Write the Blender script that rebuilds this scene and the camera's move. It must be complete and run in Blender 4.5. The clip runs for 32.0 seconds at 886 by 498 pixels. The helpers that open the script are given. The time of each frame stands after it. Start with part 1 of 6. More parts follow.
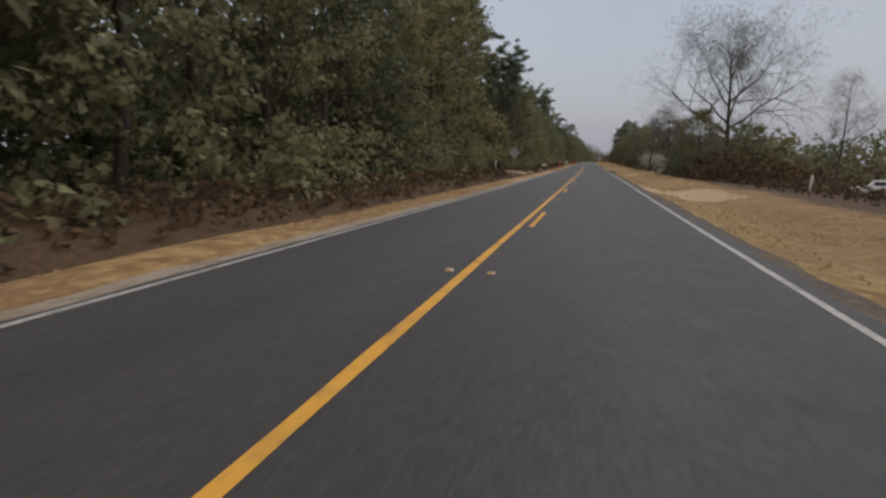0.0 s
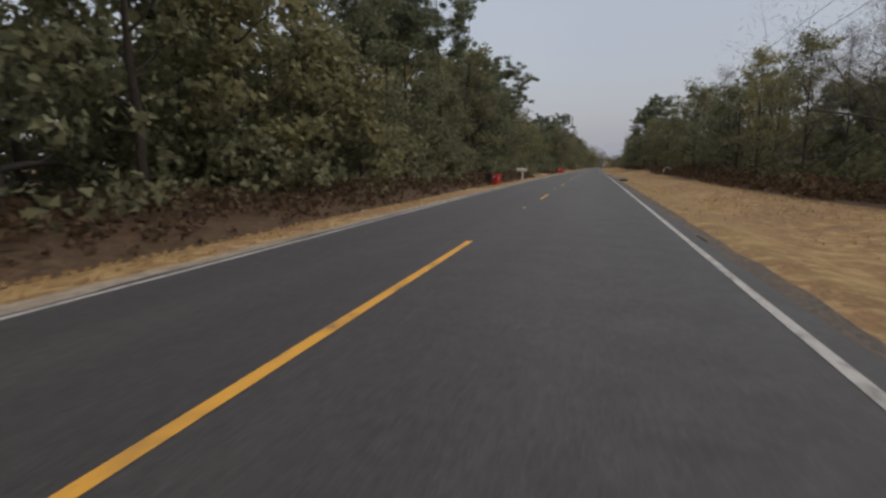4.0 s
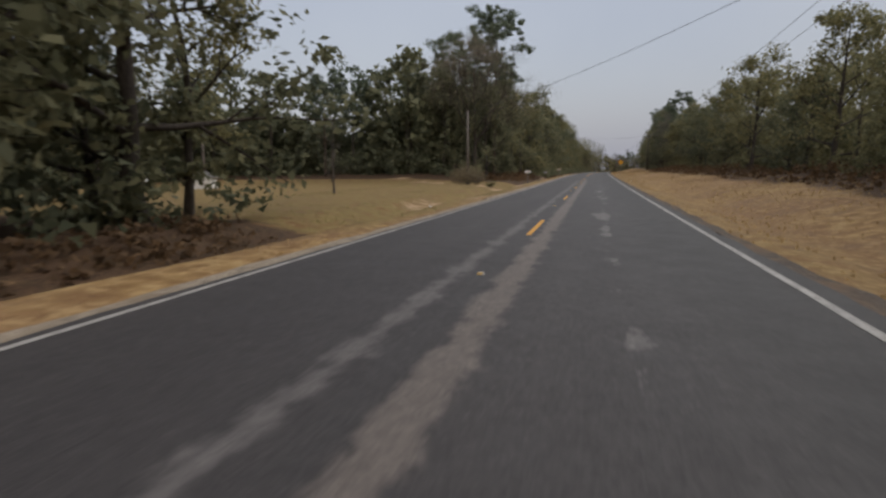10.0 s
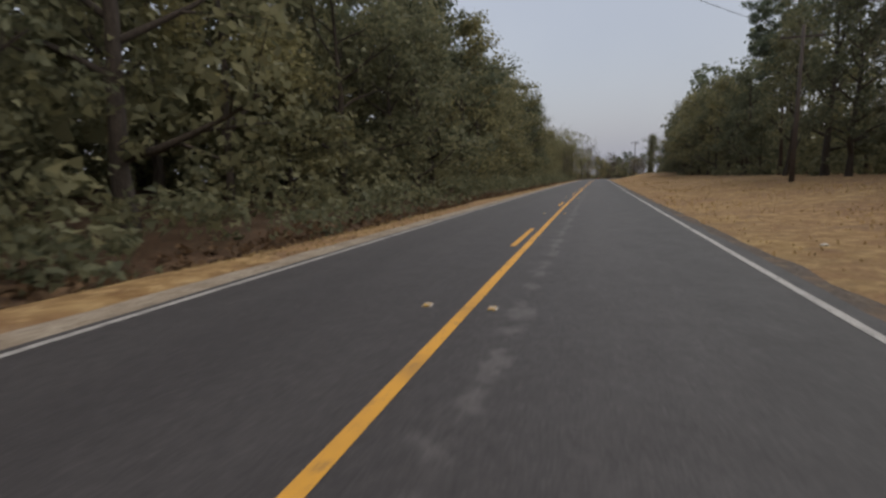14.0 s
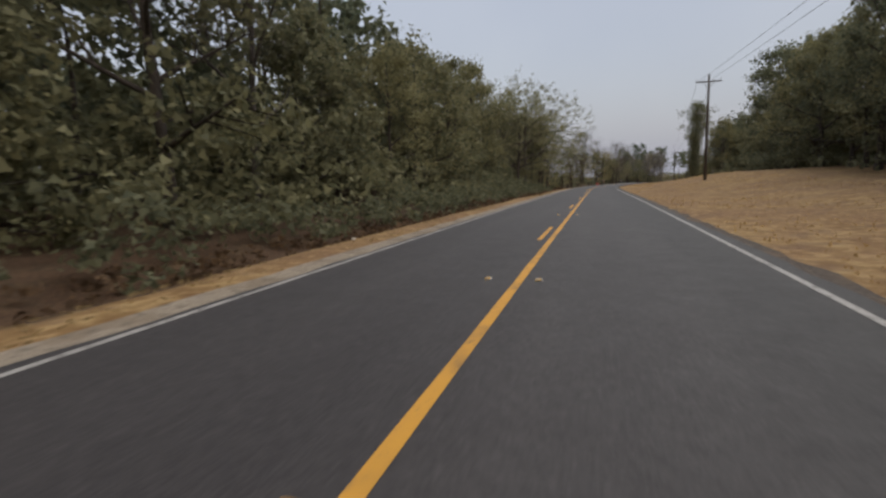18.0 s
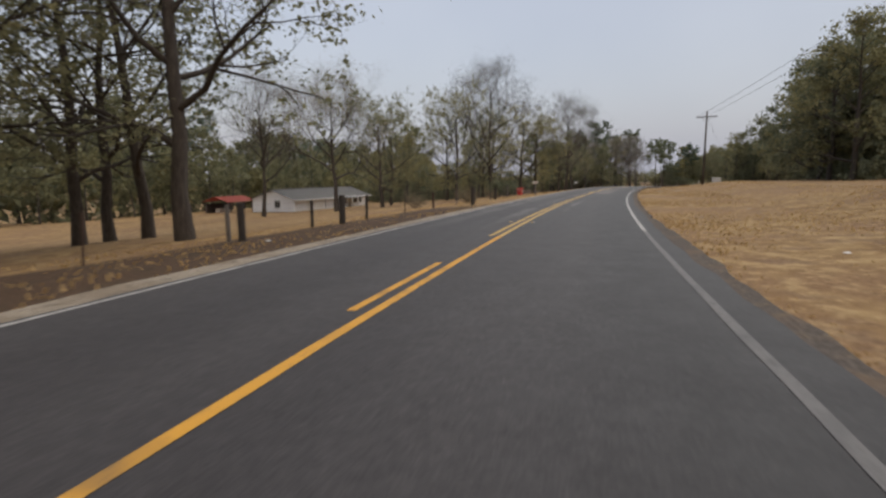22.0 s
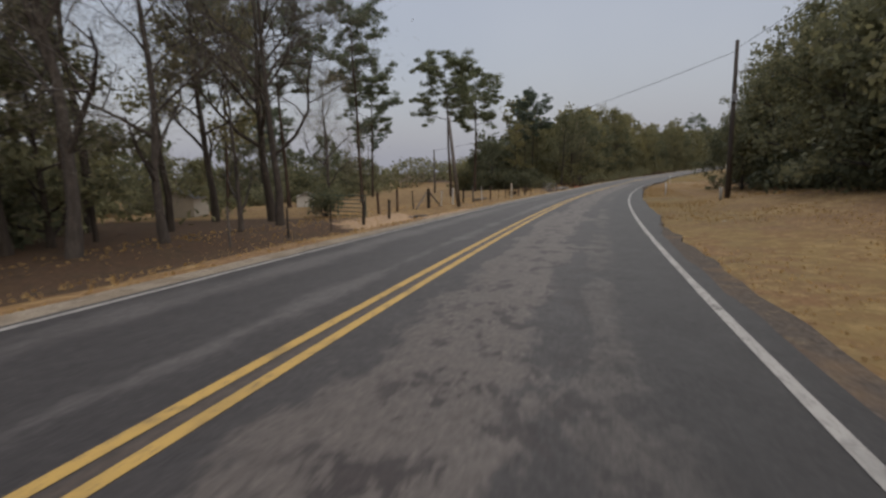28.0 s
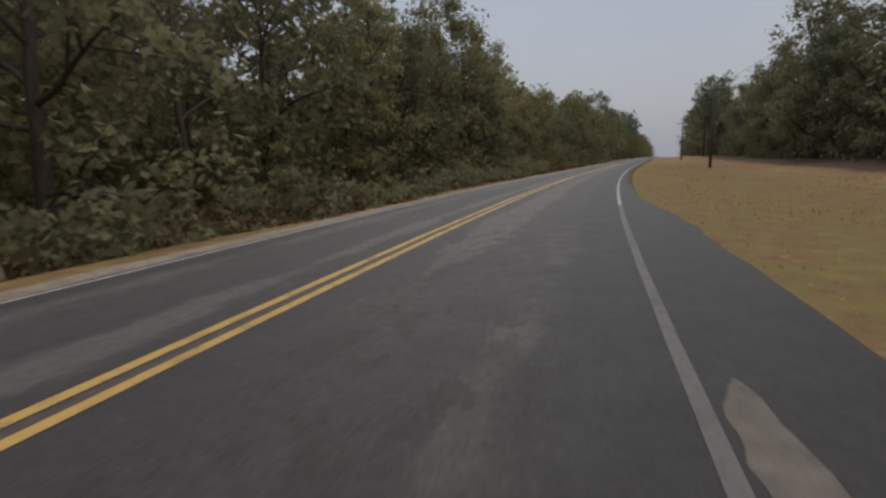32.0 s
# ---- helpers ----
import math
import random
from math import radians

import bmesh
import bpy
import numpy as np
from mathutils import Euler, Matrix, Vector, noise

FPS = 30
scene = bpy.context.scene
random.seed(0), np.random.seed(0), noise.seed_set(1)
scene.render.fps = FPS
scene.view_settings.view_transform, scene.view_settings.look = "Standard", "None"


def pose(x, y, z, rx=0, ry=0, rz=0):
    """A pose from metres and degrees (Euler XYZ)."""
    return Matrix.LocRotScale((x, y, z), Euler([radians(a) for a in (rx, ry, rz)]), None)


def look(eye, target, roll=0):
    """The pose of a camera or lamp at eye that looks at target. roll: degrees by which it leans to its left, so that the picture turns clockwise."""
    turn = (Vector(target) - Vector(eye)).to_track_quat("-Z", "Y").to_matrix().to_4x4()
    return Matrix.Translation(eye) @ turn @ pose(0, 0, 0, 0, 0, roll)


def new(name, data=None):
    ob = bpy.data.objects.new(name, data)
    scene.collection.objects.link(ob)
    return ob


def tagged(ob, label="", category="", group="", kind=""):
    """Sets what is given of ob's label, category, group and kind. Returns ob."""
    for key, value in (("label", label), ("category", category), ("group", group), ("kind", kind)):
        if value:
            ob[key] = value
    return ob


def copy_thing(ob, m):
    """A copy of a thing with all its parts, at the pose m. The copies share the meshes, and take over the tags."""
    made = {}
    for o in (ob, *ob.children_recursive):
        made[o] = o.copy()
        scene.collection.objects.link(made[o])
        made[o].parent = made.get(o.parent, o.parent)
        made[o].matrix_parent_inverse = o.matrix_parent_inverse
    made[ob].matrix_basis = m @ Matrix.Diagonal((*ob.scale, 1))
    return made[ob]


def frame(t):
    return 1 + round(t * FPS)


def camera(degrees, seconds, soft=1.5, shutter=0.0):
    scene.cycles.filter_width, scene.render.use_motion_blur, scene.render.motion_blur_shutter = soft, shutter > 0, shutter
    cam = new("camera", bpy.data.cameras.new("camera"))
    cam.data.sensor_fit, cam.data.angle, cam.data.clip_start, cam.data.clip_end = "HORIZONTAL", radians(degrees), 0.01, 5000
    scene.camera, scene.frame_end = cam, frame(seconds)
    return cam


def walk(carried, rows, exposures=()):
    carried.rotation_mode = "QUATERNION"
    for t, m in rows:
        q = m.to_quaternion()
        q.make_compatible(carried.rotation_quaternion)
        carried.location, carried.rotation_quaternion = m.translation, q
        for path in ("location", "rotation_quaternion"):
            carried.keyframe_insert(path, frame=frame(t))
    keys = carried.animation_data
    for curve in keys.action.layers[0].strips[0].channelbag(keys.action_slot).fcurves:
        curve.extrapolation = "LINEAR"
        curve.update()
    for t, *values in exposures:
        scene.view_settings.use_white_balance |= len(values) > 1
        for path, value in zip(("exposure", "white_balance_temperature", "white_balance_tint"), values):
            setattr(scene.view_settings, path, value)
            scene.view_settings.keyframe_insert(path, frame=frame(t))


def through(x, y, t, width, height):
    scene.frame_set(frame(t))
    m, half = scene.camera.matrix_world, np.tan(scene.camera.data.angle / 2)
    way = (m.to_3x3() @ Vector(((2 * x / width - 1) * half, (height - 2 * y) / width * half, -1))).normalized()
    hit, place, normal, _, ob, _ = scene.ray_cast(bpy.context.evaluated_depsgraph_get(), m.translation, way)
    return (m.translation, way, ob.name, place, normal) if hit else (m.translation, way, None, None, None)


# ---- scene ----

EXPOSURES = [(0, 0), (1, -0.02), (2, 0.05), (3, 0), (7, 0), (8, 0.08), (9, 0.02), (10, 0.02), (11, 0.08), (12, -0.08), (13, 0), (18, 0.12), (20, 0.14), (21, 0.2), (22.5, 0.24),
             (24, 0.12), (25, 0.02), (27.5, -0.05), (28, -0.06), (29, 0.02), (30, 0.02), (31, -0.02), (32, -0.1)]

# The road's alignment: its curvature (1/km, to the right) and its slope (per cent), every 30 m.
STEP = 30.0
CURVE = [0.43, 0.44, -0.12, -0.19, -0.02, 0.07, 0.13, -0.09, -0.10, 0.18, 0.32, 0.02, 0.03, 0.38, 0.34, 0.18, 0.08, -0.07, 0.04, -0.19,
         1.32, 2.65, 1.99, 2.11, 2.82, 2.81, 2.42, 2.73, 2.70, 1.82, 0.92, 0.41, 0.19, 0.15, 0.18, 0.20]
SLOPE = [-0.67, -0.72, -0.14, -0.48, 0.14, 0.47, 0.04, -0.18, -0.45, -0.11, -0.23, 0.21, 0.54, 0.48, 0.04, -0.16, -0.20, -0.19, -0.37, -0.82,
         -0.65, -0.83, -0.77, -0.16, -1.40, -2.32, -1.68, -0.92, 0.89, 0.85, 1.25, 1.55, 1.76, 1.81, 1.74, 1.64]
S0, S1 = -420, 1500
ALONG = np.arange(S0, S1, 1.0)
_k = np.interp(ALONG, -30 + STEP * np.arange(36), CURVE, left=0, right=0) * 1e-3
_g = np.interp(ALONG, -30 + STEP * np.arange(36), SLOPE, left=0, right=0) * 1e-2
HEAD = np.cumsum(_k)
HEAD -= HEAD[-S0]
RX, RY, RZ = np.cumsum(np.sin(HEAD)), np.cumsum(np.cos(HEAD)), np.cumsum(_g)
RX, RY, RZ = RX - RX[-S0], RY - RY[-S0], RZ - RZ[-S0]


def heading(s):
    return float(np.interp(s, ALONG, HEAD))


def on_road(s, l, dz=0.0):
    """A place s metres along the road, l metres to the right of its middle, dz over its surface."""
    h = heading(s)
    return Vector((float(np.interp(s, ALONG, RX)) + l * math.cos(h), float(np.interp(s, ALONG, RY)) - l * math.sin(h),
                   float(np.interp(s, ALONG, RZ)) + dz))


def ease(a, b, x):
    u = np.clip((x - a) / (b - a), 0.0, 1.0)
    return u * u * (3 - 2 * u)


def bump(a, b, soft, s):
    return ease(a - soft, a, s) * (1 - ease(b, b + soft, s))


def lie(s, l):
    """Height of the ground over the road's own level, at s metres along and l metres to its right (numbers or arrays)."""
    e = np.abs(l) - np.where(np.asarray(l) > 0, 3.75, 3.35)
    base = -0.05 - 0.12 * ease(0, 0.5, e)
    ditch = 1 - bump(605, 730, 25, s)
    left = -0.45 * ditch * ease(1.8, 3.8, e) * (1 - ease(4.2, 6.5, e)) - 0.1 * ditch * ease(1, 4, e)
    left = left - bump(612, 728, 28, s) * (0.085 * np.maximum(0.0, e - 0.6)) * (1 - 0.3 * ease(35, 60, e))
    left = left - bump(755, 826, 12, s) * 0.03 * np.minimum(e, 40.0) + 1.2 * bump(350, 590, 20, s) * ease(9, 18, e)
    right = -0.35 * ease(0.8, 2.5, e) * (1 - ease(3, 5.5, e)) * (1 - bump(360, 1200, 40, s))
    right = right - (0.07 * np.maximum(0.0, e - 4)) * bump(-60, 150, 40, s) + bump(235, 560, 50, s) * 1.05 * ease(1.5, 15, e)
    right = right + bump(560, 745, 30, s) * (1.0 * ease(1.0, 12, e) + 0.35 * ease(14, 34, e))
    right = right + bump(765, 830, 15, s) * 0.55 * ease(2, 12, e) + bump(850, 1200, 20, s) * 0.9 * ease(4, 20, e)
    right = right - 0.05 * bump(689.6, 691.2, 0.8, s) * bump(1.2, 2.0, 0.5, e)
    return np.where(e < 0, -0.10, base + np.where(np.asarray(l) < 0, left, right))


def spots(s, l, dz=0.0):
    """Many places on the ground beside the road, as an array (n, 3)."""
    h = np.interp(s, ALONG, HEAD)
    return np.stack([np.interp(s, ALONG, RX) + l * np.cos(h), np.interp(s, ALONG, RY) - l * np.sin(h), np.interp(s, ALONG, RZ) + lie(s, l) + dz], -1)


def spot(s, l, dz=0.0):
    """A place on the ground beside the road."""
    return on_road(s, l, float(lie(s, l)) + dz)


def stand(s, l, turn=0.0, dz=0.0, size=1.0):
    """The pose of a thing on the ground: its y axis along the road, turned to the left by so many degrees."""
    return Matrix.Translation(spot(s, l, dz)) @ Matrix.Rotation(-heading(s) + radians(turn), 4, "Z") @ Matrix.Scale(size, 4)


# ---- camera: t, metres along, metres right of the middle, yaw from the road, pitch, roll ----
EYE = 1.28
ROWS = [
    (0.0, -0.00, 1.199, 15.98, -9.91, 0.86),
    (0.5, 13.53, 1.303, 15.73, -9.89, 0.54),
    (1.0, 27.18, 1.389, 15.98, -9.93, 0.56),
    (1.5, 40.95, 1.473, 16.01, -9.90, 0.72),
    (2.0, 54.73, 1.563, 15.90, -9.87, 0.94),
    (2.5, 68.48, 1.667, 15.77, -9.84, 0.79),
    (3.0, 82.27, 1.761, 15.83, -9.90, 0.52),
    (3.5, 96.06, 1.805, 16.20, -9.78, 0.12),
    (4.0, 109.84, 1.817, 16.50, -9.55, -0.24),
    (4.5, 123.63, 1.804, 16.75, -9.41, -0.46),
    (5.0, 137.44, 1.771, 16.98, -9.42, -0.51),
    (5.5, 151.27, 1.720, 17.14, -9.52, -0.45),
    (6.0, 165.15, 1.649, 17.11, -9.57, -0.36),
    (6.5, 179.16, 1.539, 16.97, -9.44, -0.18),
    (7.0, 193.18, 1.428, 16.82, -9.22, -0.05),
    (7.5, 207.20, 1.345, 16.62, -9.18, -0.22),
    (8.0, 221.14, 1.283, 16.51, -9.18, -0.23),
    (8.5, 235.01, 1.257, 16.51, -8.94, -0.20),
    (9.0, 248.93, 1.248, 16.57, -8.78, -0.37),
    (9.5, 263.00, 1.243, 16.54, -8.75, -0.60),
    (10.0, 277.10, 1.242, 16.67, -8.77, -0.70),
    (10.5, 291.15, 1.253, 16.82, -8.75, -0.81),
    (11.0, 305.14, 1.268, 16.93, -8.73, -0.89),
    (11.5, 319.09, 1.285, 16.89, -8.73, -0.89),
    (12.0, 332.99, 1.297, 16.82, -8.68, -0.97),
    (12.5, 346.80, 1.300, 16.75, -8.52, -1.13),
    (13.0, 360.53, 1.295, 16.70, -8.35, -1.30),
    (13.5, 374.15, 1.283, 16.65, -8.31, -1.24),
    (14.0, 387.75, 1.264, 16.68, -8.28, -1.04),
    (14.5, 401.31, 1.240, 16.79, -8.20, -0.86),
    (15.0, 414.84, 1.215, 17.00, -8.05, -0.79),
    (15.5, 428.31, 1.189, 17.27, -7.86, -0.89),
    (16.0, 441.74, 1.166, 17.53, -7.70, -1.18),
    (16.5, 455.11, 1.148, 17.59, -7.64, -1.52),
    (17.0, 468.54, 1.126, 17.56, -7.59, -1.83),
    (17.5, 482.13, 1.093, 17.36, -7.58, -1.83),
    (18.0, 495.72, 1.074, 17.33, -7.59, -1.66),
    (18.5, 509.12, 1.103, 17.34, -7.75, -1.38),
    (19.0, 522.35, 1.146, 17.24, -7.85, -1.05),
    (19.5, 535.40, 1.177, 16.69, -7.83, -0.72),
    (20.0, 548.30, 1.282, 16.05, -7.78, -0.52),
    (20.5, 561.04, 1.560, 15.58, -7.92, -0.61),
    (21.0, 573.80, 1.858, 15.46, -7.99, -0.68),
    (21.5, 586.73, 2.039, 15.53, -7.90, -0.68),
    (22.0, 599.54, 2.117, 15.62, -7.73, -0.60),
    (22.5, 611.92, 2.097, 15.67, -7.64, -0.45),
    (23.0, 623.79, 2.079, 16.06, -7.57, -0.51),
    (23.5, 635.27, 2.181, 16.39, -7.71, -0.94),
    (24.0, 646.70, 2.297, 16.15, -7.86, -1.25),
    (24.5, 658.10, 2.309, 15.80, -8.05, -1.36),
    (25.0, 669.17, 2.260, 15.78, -8.14, -1.26),
    (25.5, 680.05, 2.209, 15.77, -8.11, -1.01),
    (26.0, 690.75, 2.158, 15.85, -8.06, -0.85),
    (26.5, 701.26, 2.116, 15.91, -7.92, -0.81),
    (27.0, 711.59, 2.090, 15.92, -7.71, -0.87),
    (27.5, 721.76, 2.093, 15.88, -7.53, -1.01),
    (28.0, 731.78, 2.137, 15.81, -7.55, -1.15),
    (28.5, 741.55, 2.217, 15.84, -7.72, -1.18),
    (29.0, 751.25, 2.288, 15.79, -7.95, -1.26),
    (29.5, 760.91, 2.296, 15.67, -8.14, -1.27),
    (30.0, 770.58, 2.298, 15.57, -8.31, -1.24),
    (30.5, 780.30, 2.353, 15.57, -8.59, -1.00),
    (31.0, 790.00, 2.456, 15.71, -9.08, -0.98),
    (31.5, 799.64, 2.622, 15.97, -9.42, -1.27),
    (32.0, 809.27, 2.823, 16.25, -9.69, -1.62),
]


def eye_pose(s, d, yaw, pitch, roll):
    slope = float(np.interp(s, -30 + STEP * np.arange(36), SLOPE)) * 0.01
    eye = on_road(s, d, EYE)
    y, q = radians(yaw) - heading(s), radians(pitch) + slope * math.cos(radians(16))
    ahead = Vector((-math.sin(y) * math.cos(q), math.cos(y) * math.cos(q), math.sin(q)))
    return look(eye, eye + ahead * 10, roll)


cam = camera(83.07, 32.0, soft=2.6, shutter=0.1)
walk(cam, [(t, eye_pose(*r)) for t, *r in ROWS], EXPOSURES)

# ---- overcast daylight ----
world = bpy.data.worlds.new("overcast_sky")
scene.world = world
world.use_nodes = True
wn, wl = world.node_tree.nodes, world.node_tree.links
wn.clear()
sky = wn.new("ShaderNodeTexSky")
sky.sky_type, sky.sun_disc, sky.sun_elevation, sky.sun_rotation = "NISHITA", False, radians(48), radians(150)
sky.air_density, sky.dust_density, sky.ozone_density = 1.6, 6.0, 1.0
clear = wn.new("ShaderNodeBackground")
clear.inputs["Strength"].default_value = 0.05
wl.new(sky.outputs["Color"], clear.inputs["Color"])
cloud = wn.new("ShaderNodeBackground")
cloud.inputs["Strength"].default_value = 1.0
place = wn.new("ShaderNodeTexCoord")
cloth = wn.new("ShaderNodeTexNoise")
cloth.inputs["Scale"].default_value, cloth.inputs["Detail"].default_value = 2.2, 4.0
wl.new(place.outputs["Generated"], cloth.inputs["Vector"])
tone = wn.new("ShaderNodeValToRGB")
tone.color_ramp.elements[0].position, tone.color_ramp.elements[0].color = 0.3, (0.318, 0.326, 0.385, 1)
tone.color_ramp.elements[1].position, tone.color_ramp.elements[1].color = 0.75, (0.366, 0.370, 0.418, 1)
wl.new(cloth.outputs["Fac"], tone.inputs["Fac"])
wl.new(tone.outputs["Color"], cloud.inputs["Color"])
both, out = wn.new("ShaderNodeAddShader"), wn.new("ShaderNodeOutputWorld")
wl.new(clear.outputs[0], both.inputs[0])
wl.new(cloud.outputs[0], both.inputs[1])
wl.new(both.outputs[0], out.inputs["Surface"])
sun = new("sun", bpy.data.lights.new("sun", "SUN"))
sun.data.energy, sun.data.angle, sun.data.color = 1.5, radians(30), (1.0, 0.96, 0.9)
sun.matrix_world = pose(0, 0, 60, 42, 0, 150)


# ---- materials ----
class Stuff:
    """A small builder of node materials."""

    def __init__(self, name, rough=0.9, metal=0.0, gloss=0.5):
        self.m = bpy.data.materials.new(name)
        self.m.use_nodes = True
        self.t = self.m.node_tree
        self.p = self.t.nodes["Principled BSDF"]
        self.p.inputs["Roughness"].default_value = rough
        self.p.inputs["Metallic"].default_value = metal
        self.p.inputs["Specular IOR Level"].default_value = gloss

    def n(self, kind, **values):
        node = self.t.nodes.new(kind)
        for k, v in values.items():
            if k in node.inputs:
                node.inputs[k].default_value = v
        return node

    def link(self, a, b):
        self.t.links.new(a, b)

    def noise(self, scale, detail=4.0, source=None, stretch=None, rough=0.55):
        node = self.n("ShaderNodeTexNoise", Scale=scale, Detail=detail, Roughness=rough)
        where = source or self.n("ShaderNodeTexCoord").outputs["Object"]
        if stretch:
            mp = self.n("ShaderNodeMapping")
            mp.inputs["Scale"].default_value = stretch
            self.link(where, mp.inputs["Vector"])
            where = mp.outputs["Vector"]
        self.link(where, node.inputs["Vector"])
        return node.outputs["Fac"]

    def ramp(self, fac, stops):
        node = self.n("ShaderNodeValToRGB")
        el = node.color_ramp.elements
        while len(el) < len(stops):
            el.new(0.5)
        for e, (pos, col) in zip(el, stops):
            e.position, e.color = pos, (*col, 1) if len(col) == 3 else col
        self.link(fac, node.inputs["Fac"])
        return node.outputs["Color"]

    def mix(self, fac, a, b, kind="MIX"):
        node = self.n("ShaderNodeMix")
        node.data_type, node.blend_type = "RGBA", kind
        for value, sock in ((fac, node.inputs[0]), (a, node.inputs[6]), (b, node.inputs[7])):
            if isinstance(value, (int, float)):
                sock.default_value = value
            elif isinstance(value, tuple):
                sock.default_value = (*value, 1)
            else:
                self.link(value, sock)
        return node.outputs[2]

    def math(self, op, a, b=0.0, c=None):
        node = self.n("ShaderNodeMath")
        node.operation = op
        for i, value in enumerate((a, b, c)):
            if value is None:
                continue
            if isinstance(value, (int, float)):
                node.inputs[i].default_value = value
            else:
                self.link(value, node.inputs[i])
        return node.outputs[0]

    def step(self, a, b, x):
        node = self.n("ShaderNodeMapRange")
        node.interpolation_type = "SMOOTHSTEP"
        node.inputs["From Min"].default_value, node.inputs["From Max"].default_value = a, b
        self.link(x, node.inputs["Value"])
        return node.outputs["Result"]

    def bump(self, fac, strength=0.3, distance=0.01):
        node = self.n("ShaderNodeBump", Strength=strength, Distance=distance)
        self.link(fac, node.inputs["Height"])
        self.link(node.outputs["Normal"], self.p.inputs["Normal"])

    def done(self, colour):
        if isinstance(colour, tuple):
            self.p.inputs["Base Color"].default_value = (*colour, 1)
        else:
            self.link(colour, self.p.inputs["Base Color"])
        return self.m


def plain(name, col, dark=0.75, scale=6.0, rough=0.8, metal=0.0, relief=0.15, gloss=0.5):
    """Paint, wood or metal with grime at two scales."""
    b = Stuff(name, rough, metal, gloss)
    big, fine = b.noise(scale), b.noise(scale * 9, 3)
    c = b.ramp(big, [(0.3, tuple(v * dark for v in col)), (0.7, col)])
    c = b.mix(0.35, c, b.ramp(fine, [(0.3, tuple(v * dark for v in col)), (0.7, tuple(min(1, v * 1.12) for v in col))]))
    b.bump(fine, relief, 0.004)
    return b.done(c)


def foliage(name, low, high, through=0.25):
    """Leaves: colour varies from leaf to leaf and from tree to tree; light passes through in part."""
    b = Stuff(name, 0.75, 0.0, 0.15)
    geo, ob = b.n("ShaderNodeNewGeometry"), b.n("ShaderNodeObjectInfo")
    leaf = b.ramp(geo.outputs["Random Per Island"], [(0.0, low), (1.0, high)])
    tint = b.ramp(ob.outputs["Random"], [(0.0, (0.72, 0.78, 0.80)), (0.5, (1.0, 1.0, 0.95)), (1.0, (1.15, 1.08, 0.88))])
    col = b.mix(1.0, leaf, tint, "MULTIPLY")
    b.done(col)
    tr = b.n("ShaderNodeBsdfTranslucent")
    b.link(col, tr.inputs["Color"])
    mx = b.n("ShaderNodeMixShader")
    mx.inputs[0].default_value = through
    b.link(b.p.outputs[0], mx.inputs[1])
    b.link(tr.outputs[0], mx.inputs[2])
    b.link(mx.outputs[0], b.t.nodes["Material Output"].inputs["Surface"])
    return b.m


LEAF = foliage("evergreen_leaf", (0.118, 0.124, 0.078), (0.262, 0.254, 0.152), 0.42)
SPRING = foliage("young_leaf", (0.165, 0.160, 0.090), (0.330, 0.312, 0.180), 0.42)
NEEDLE = foliage("pine_needle", (0.088, 0.110, 0.082), (0.21, 0.238, 0.165), 0.35)
BUD = foliage("bud_and_twig", (0.11, 0.095, 0.07), (0.26, 0.22, 0.16), 0.3)
TWIG = foliage("grey_twig", (0.13, 0.115, 0.10), (0.28, 0.25, 0.215), 0.2)
BRUSH = foliage("dry_brush", (0.070, 0.046, 0.030), (0.165, 0.106, 0.062), 0.25)
STRAW = foliage("dry_grass_blade", (0.33, 0.222, 0.108), (0.56, 0.395, 0.200), 0.4)
GREEN = foliage("green_grass_blade", (0.13, 0.135, 0.055), (0.30, 0.265, 0.115), 0.4)
BLOOM = foliage("pale_blossom", (0.30, 0.27, 0.23), (0.62, 0.56, 0.50), 0.3)


def make_bark(name, a, b_):
    b = Stuff(name, 0.95, 0, 0.2)
    v = b.noise(3.0, 6, stretch=(4, 4, 0.8))
    f = b.noise(22, 3, stretch=(2, 2, 0.5))
    b.bump(f, 0.6, 0.02)
    return b.done(b.mix(0.4, b.ramp(v, [(0.35, a), (0.7, b_)]), b.ramp(f, [(0.3, a), (0.7, b_)])))


BARK = make_bark("dark_bark", (0.035, 0.029, 0.024), (0.105, 0.088, 0.074))
GREYBARK = make_bark("grey_bark", (0.05, 0.043, 0.038), (0.15, 0.13, 0.115))
PINEBARK = make_bark("pine_bark", (0.035, 0.024, 0.019), (0.11, 0.080, 0.062))


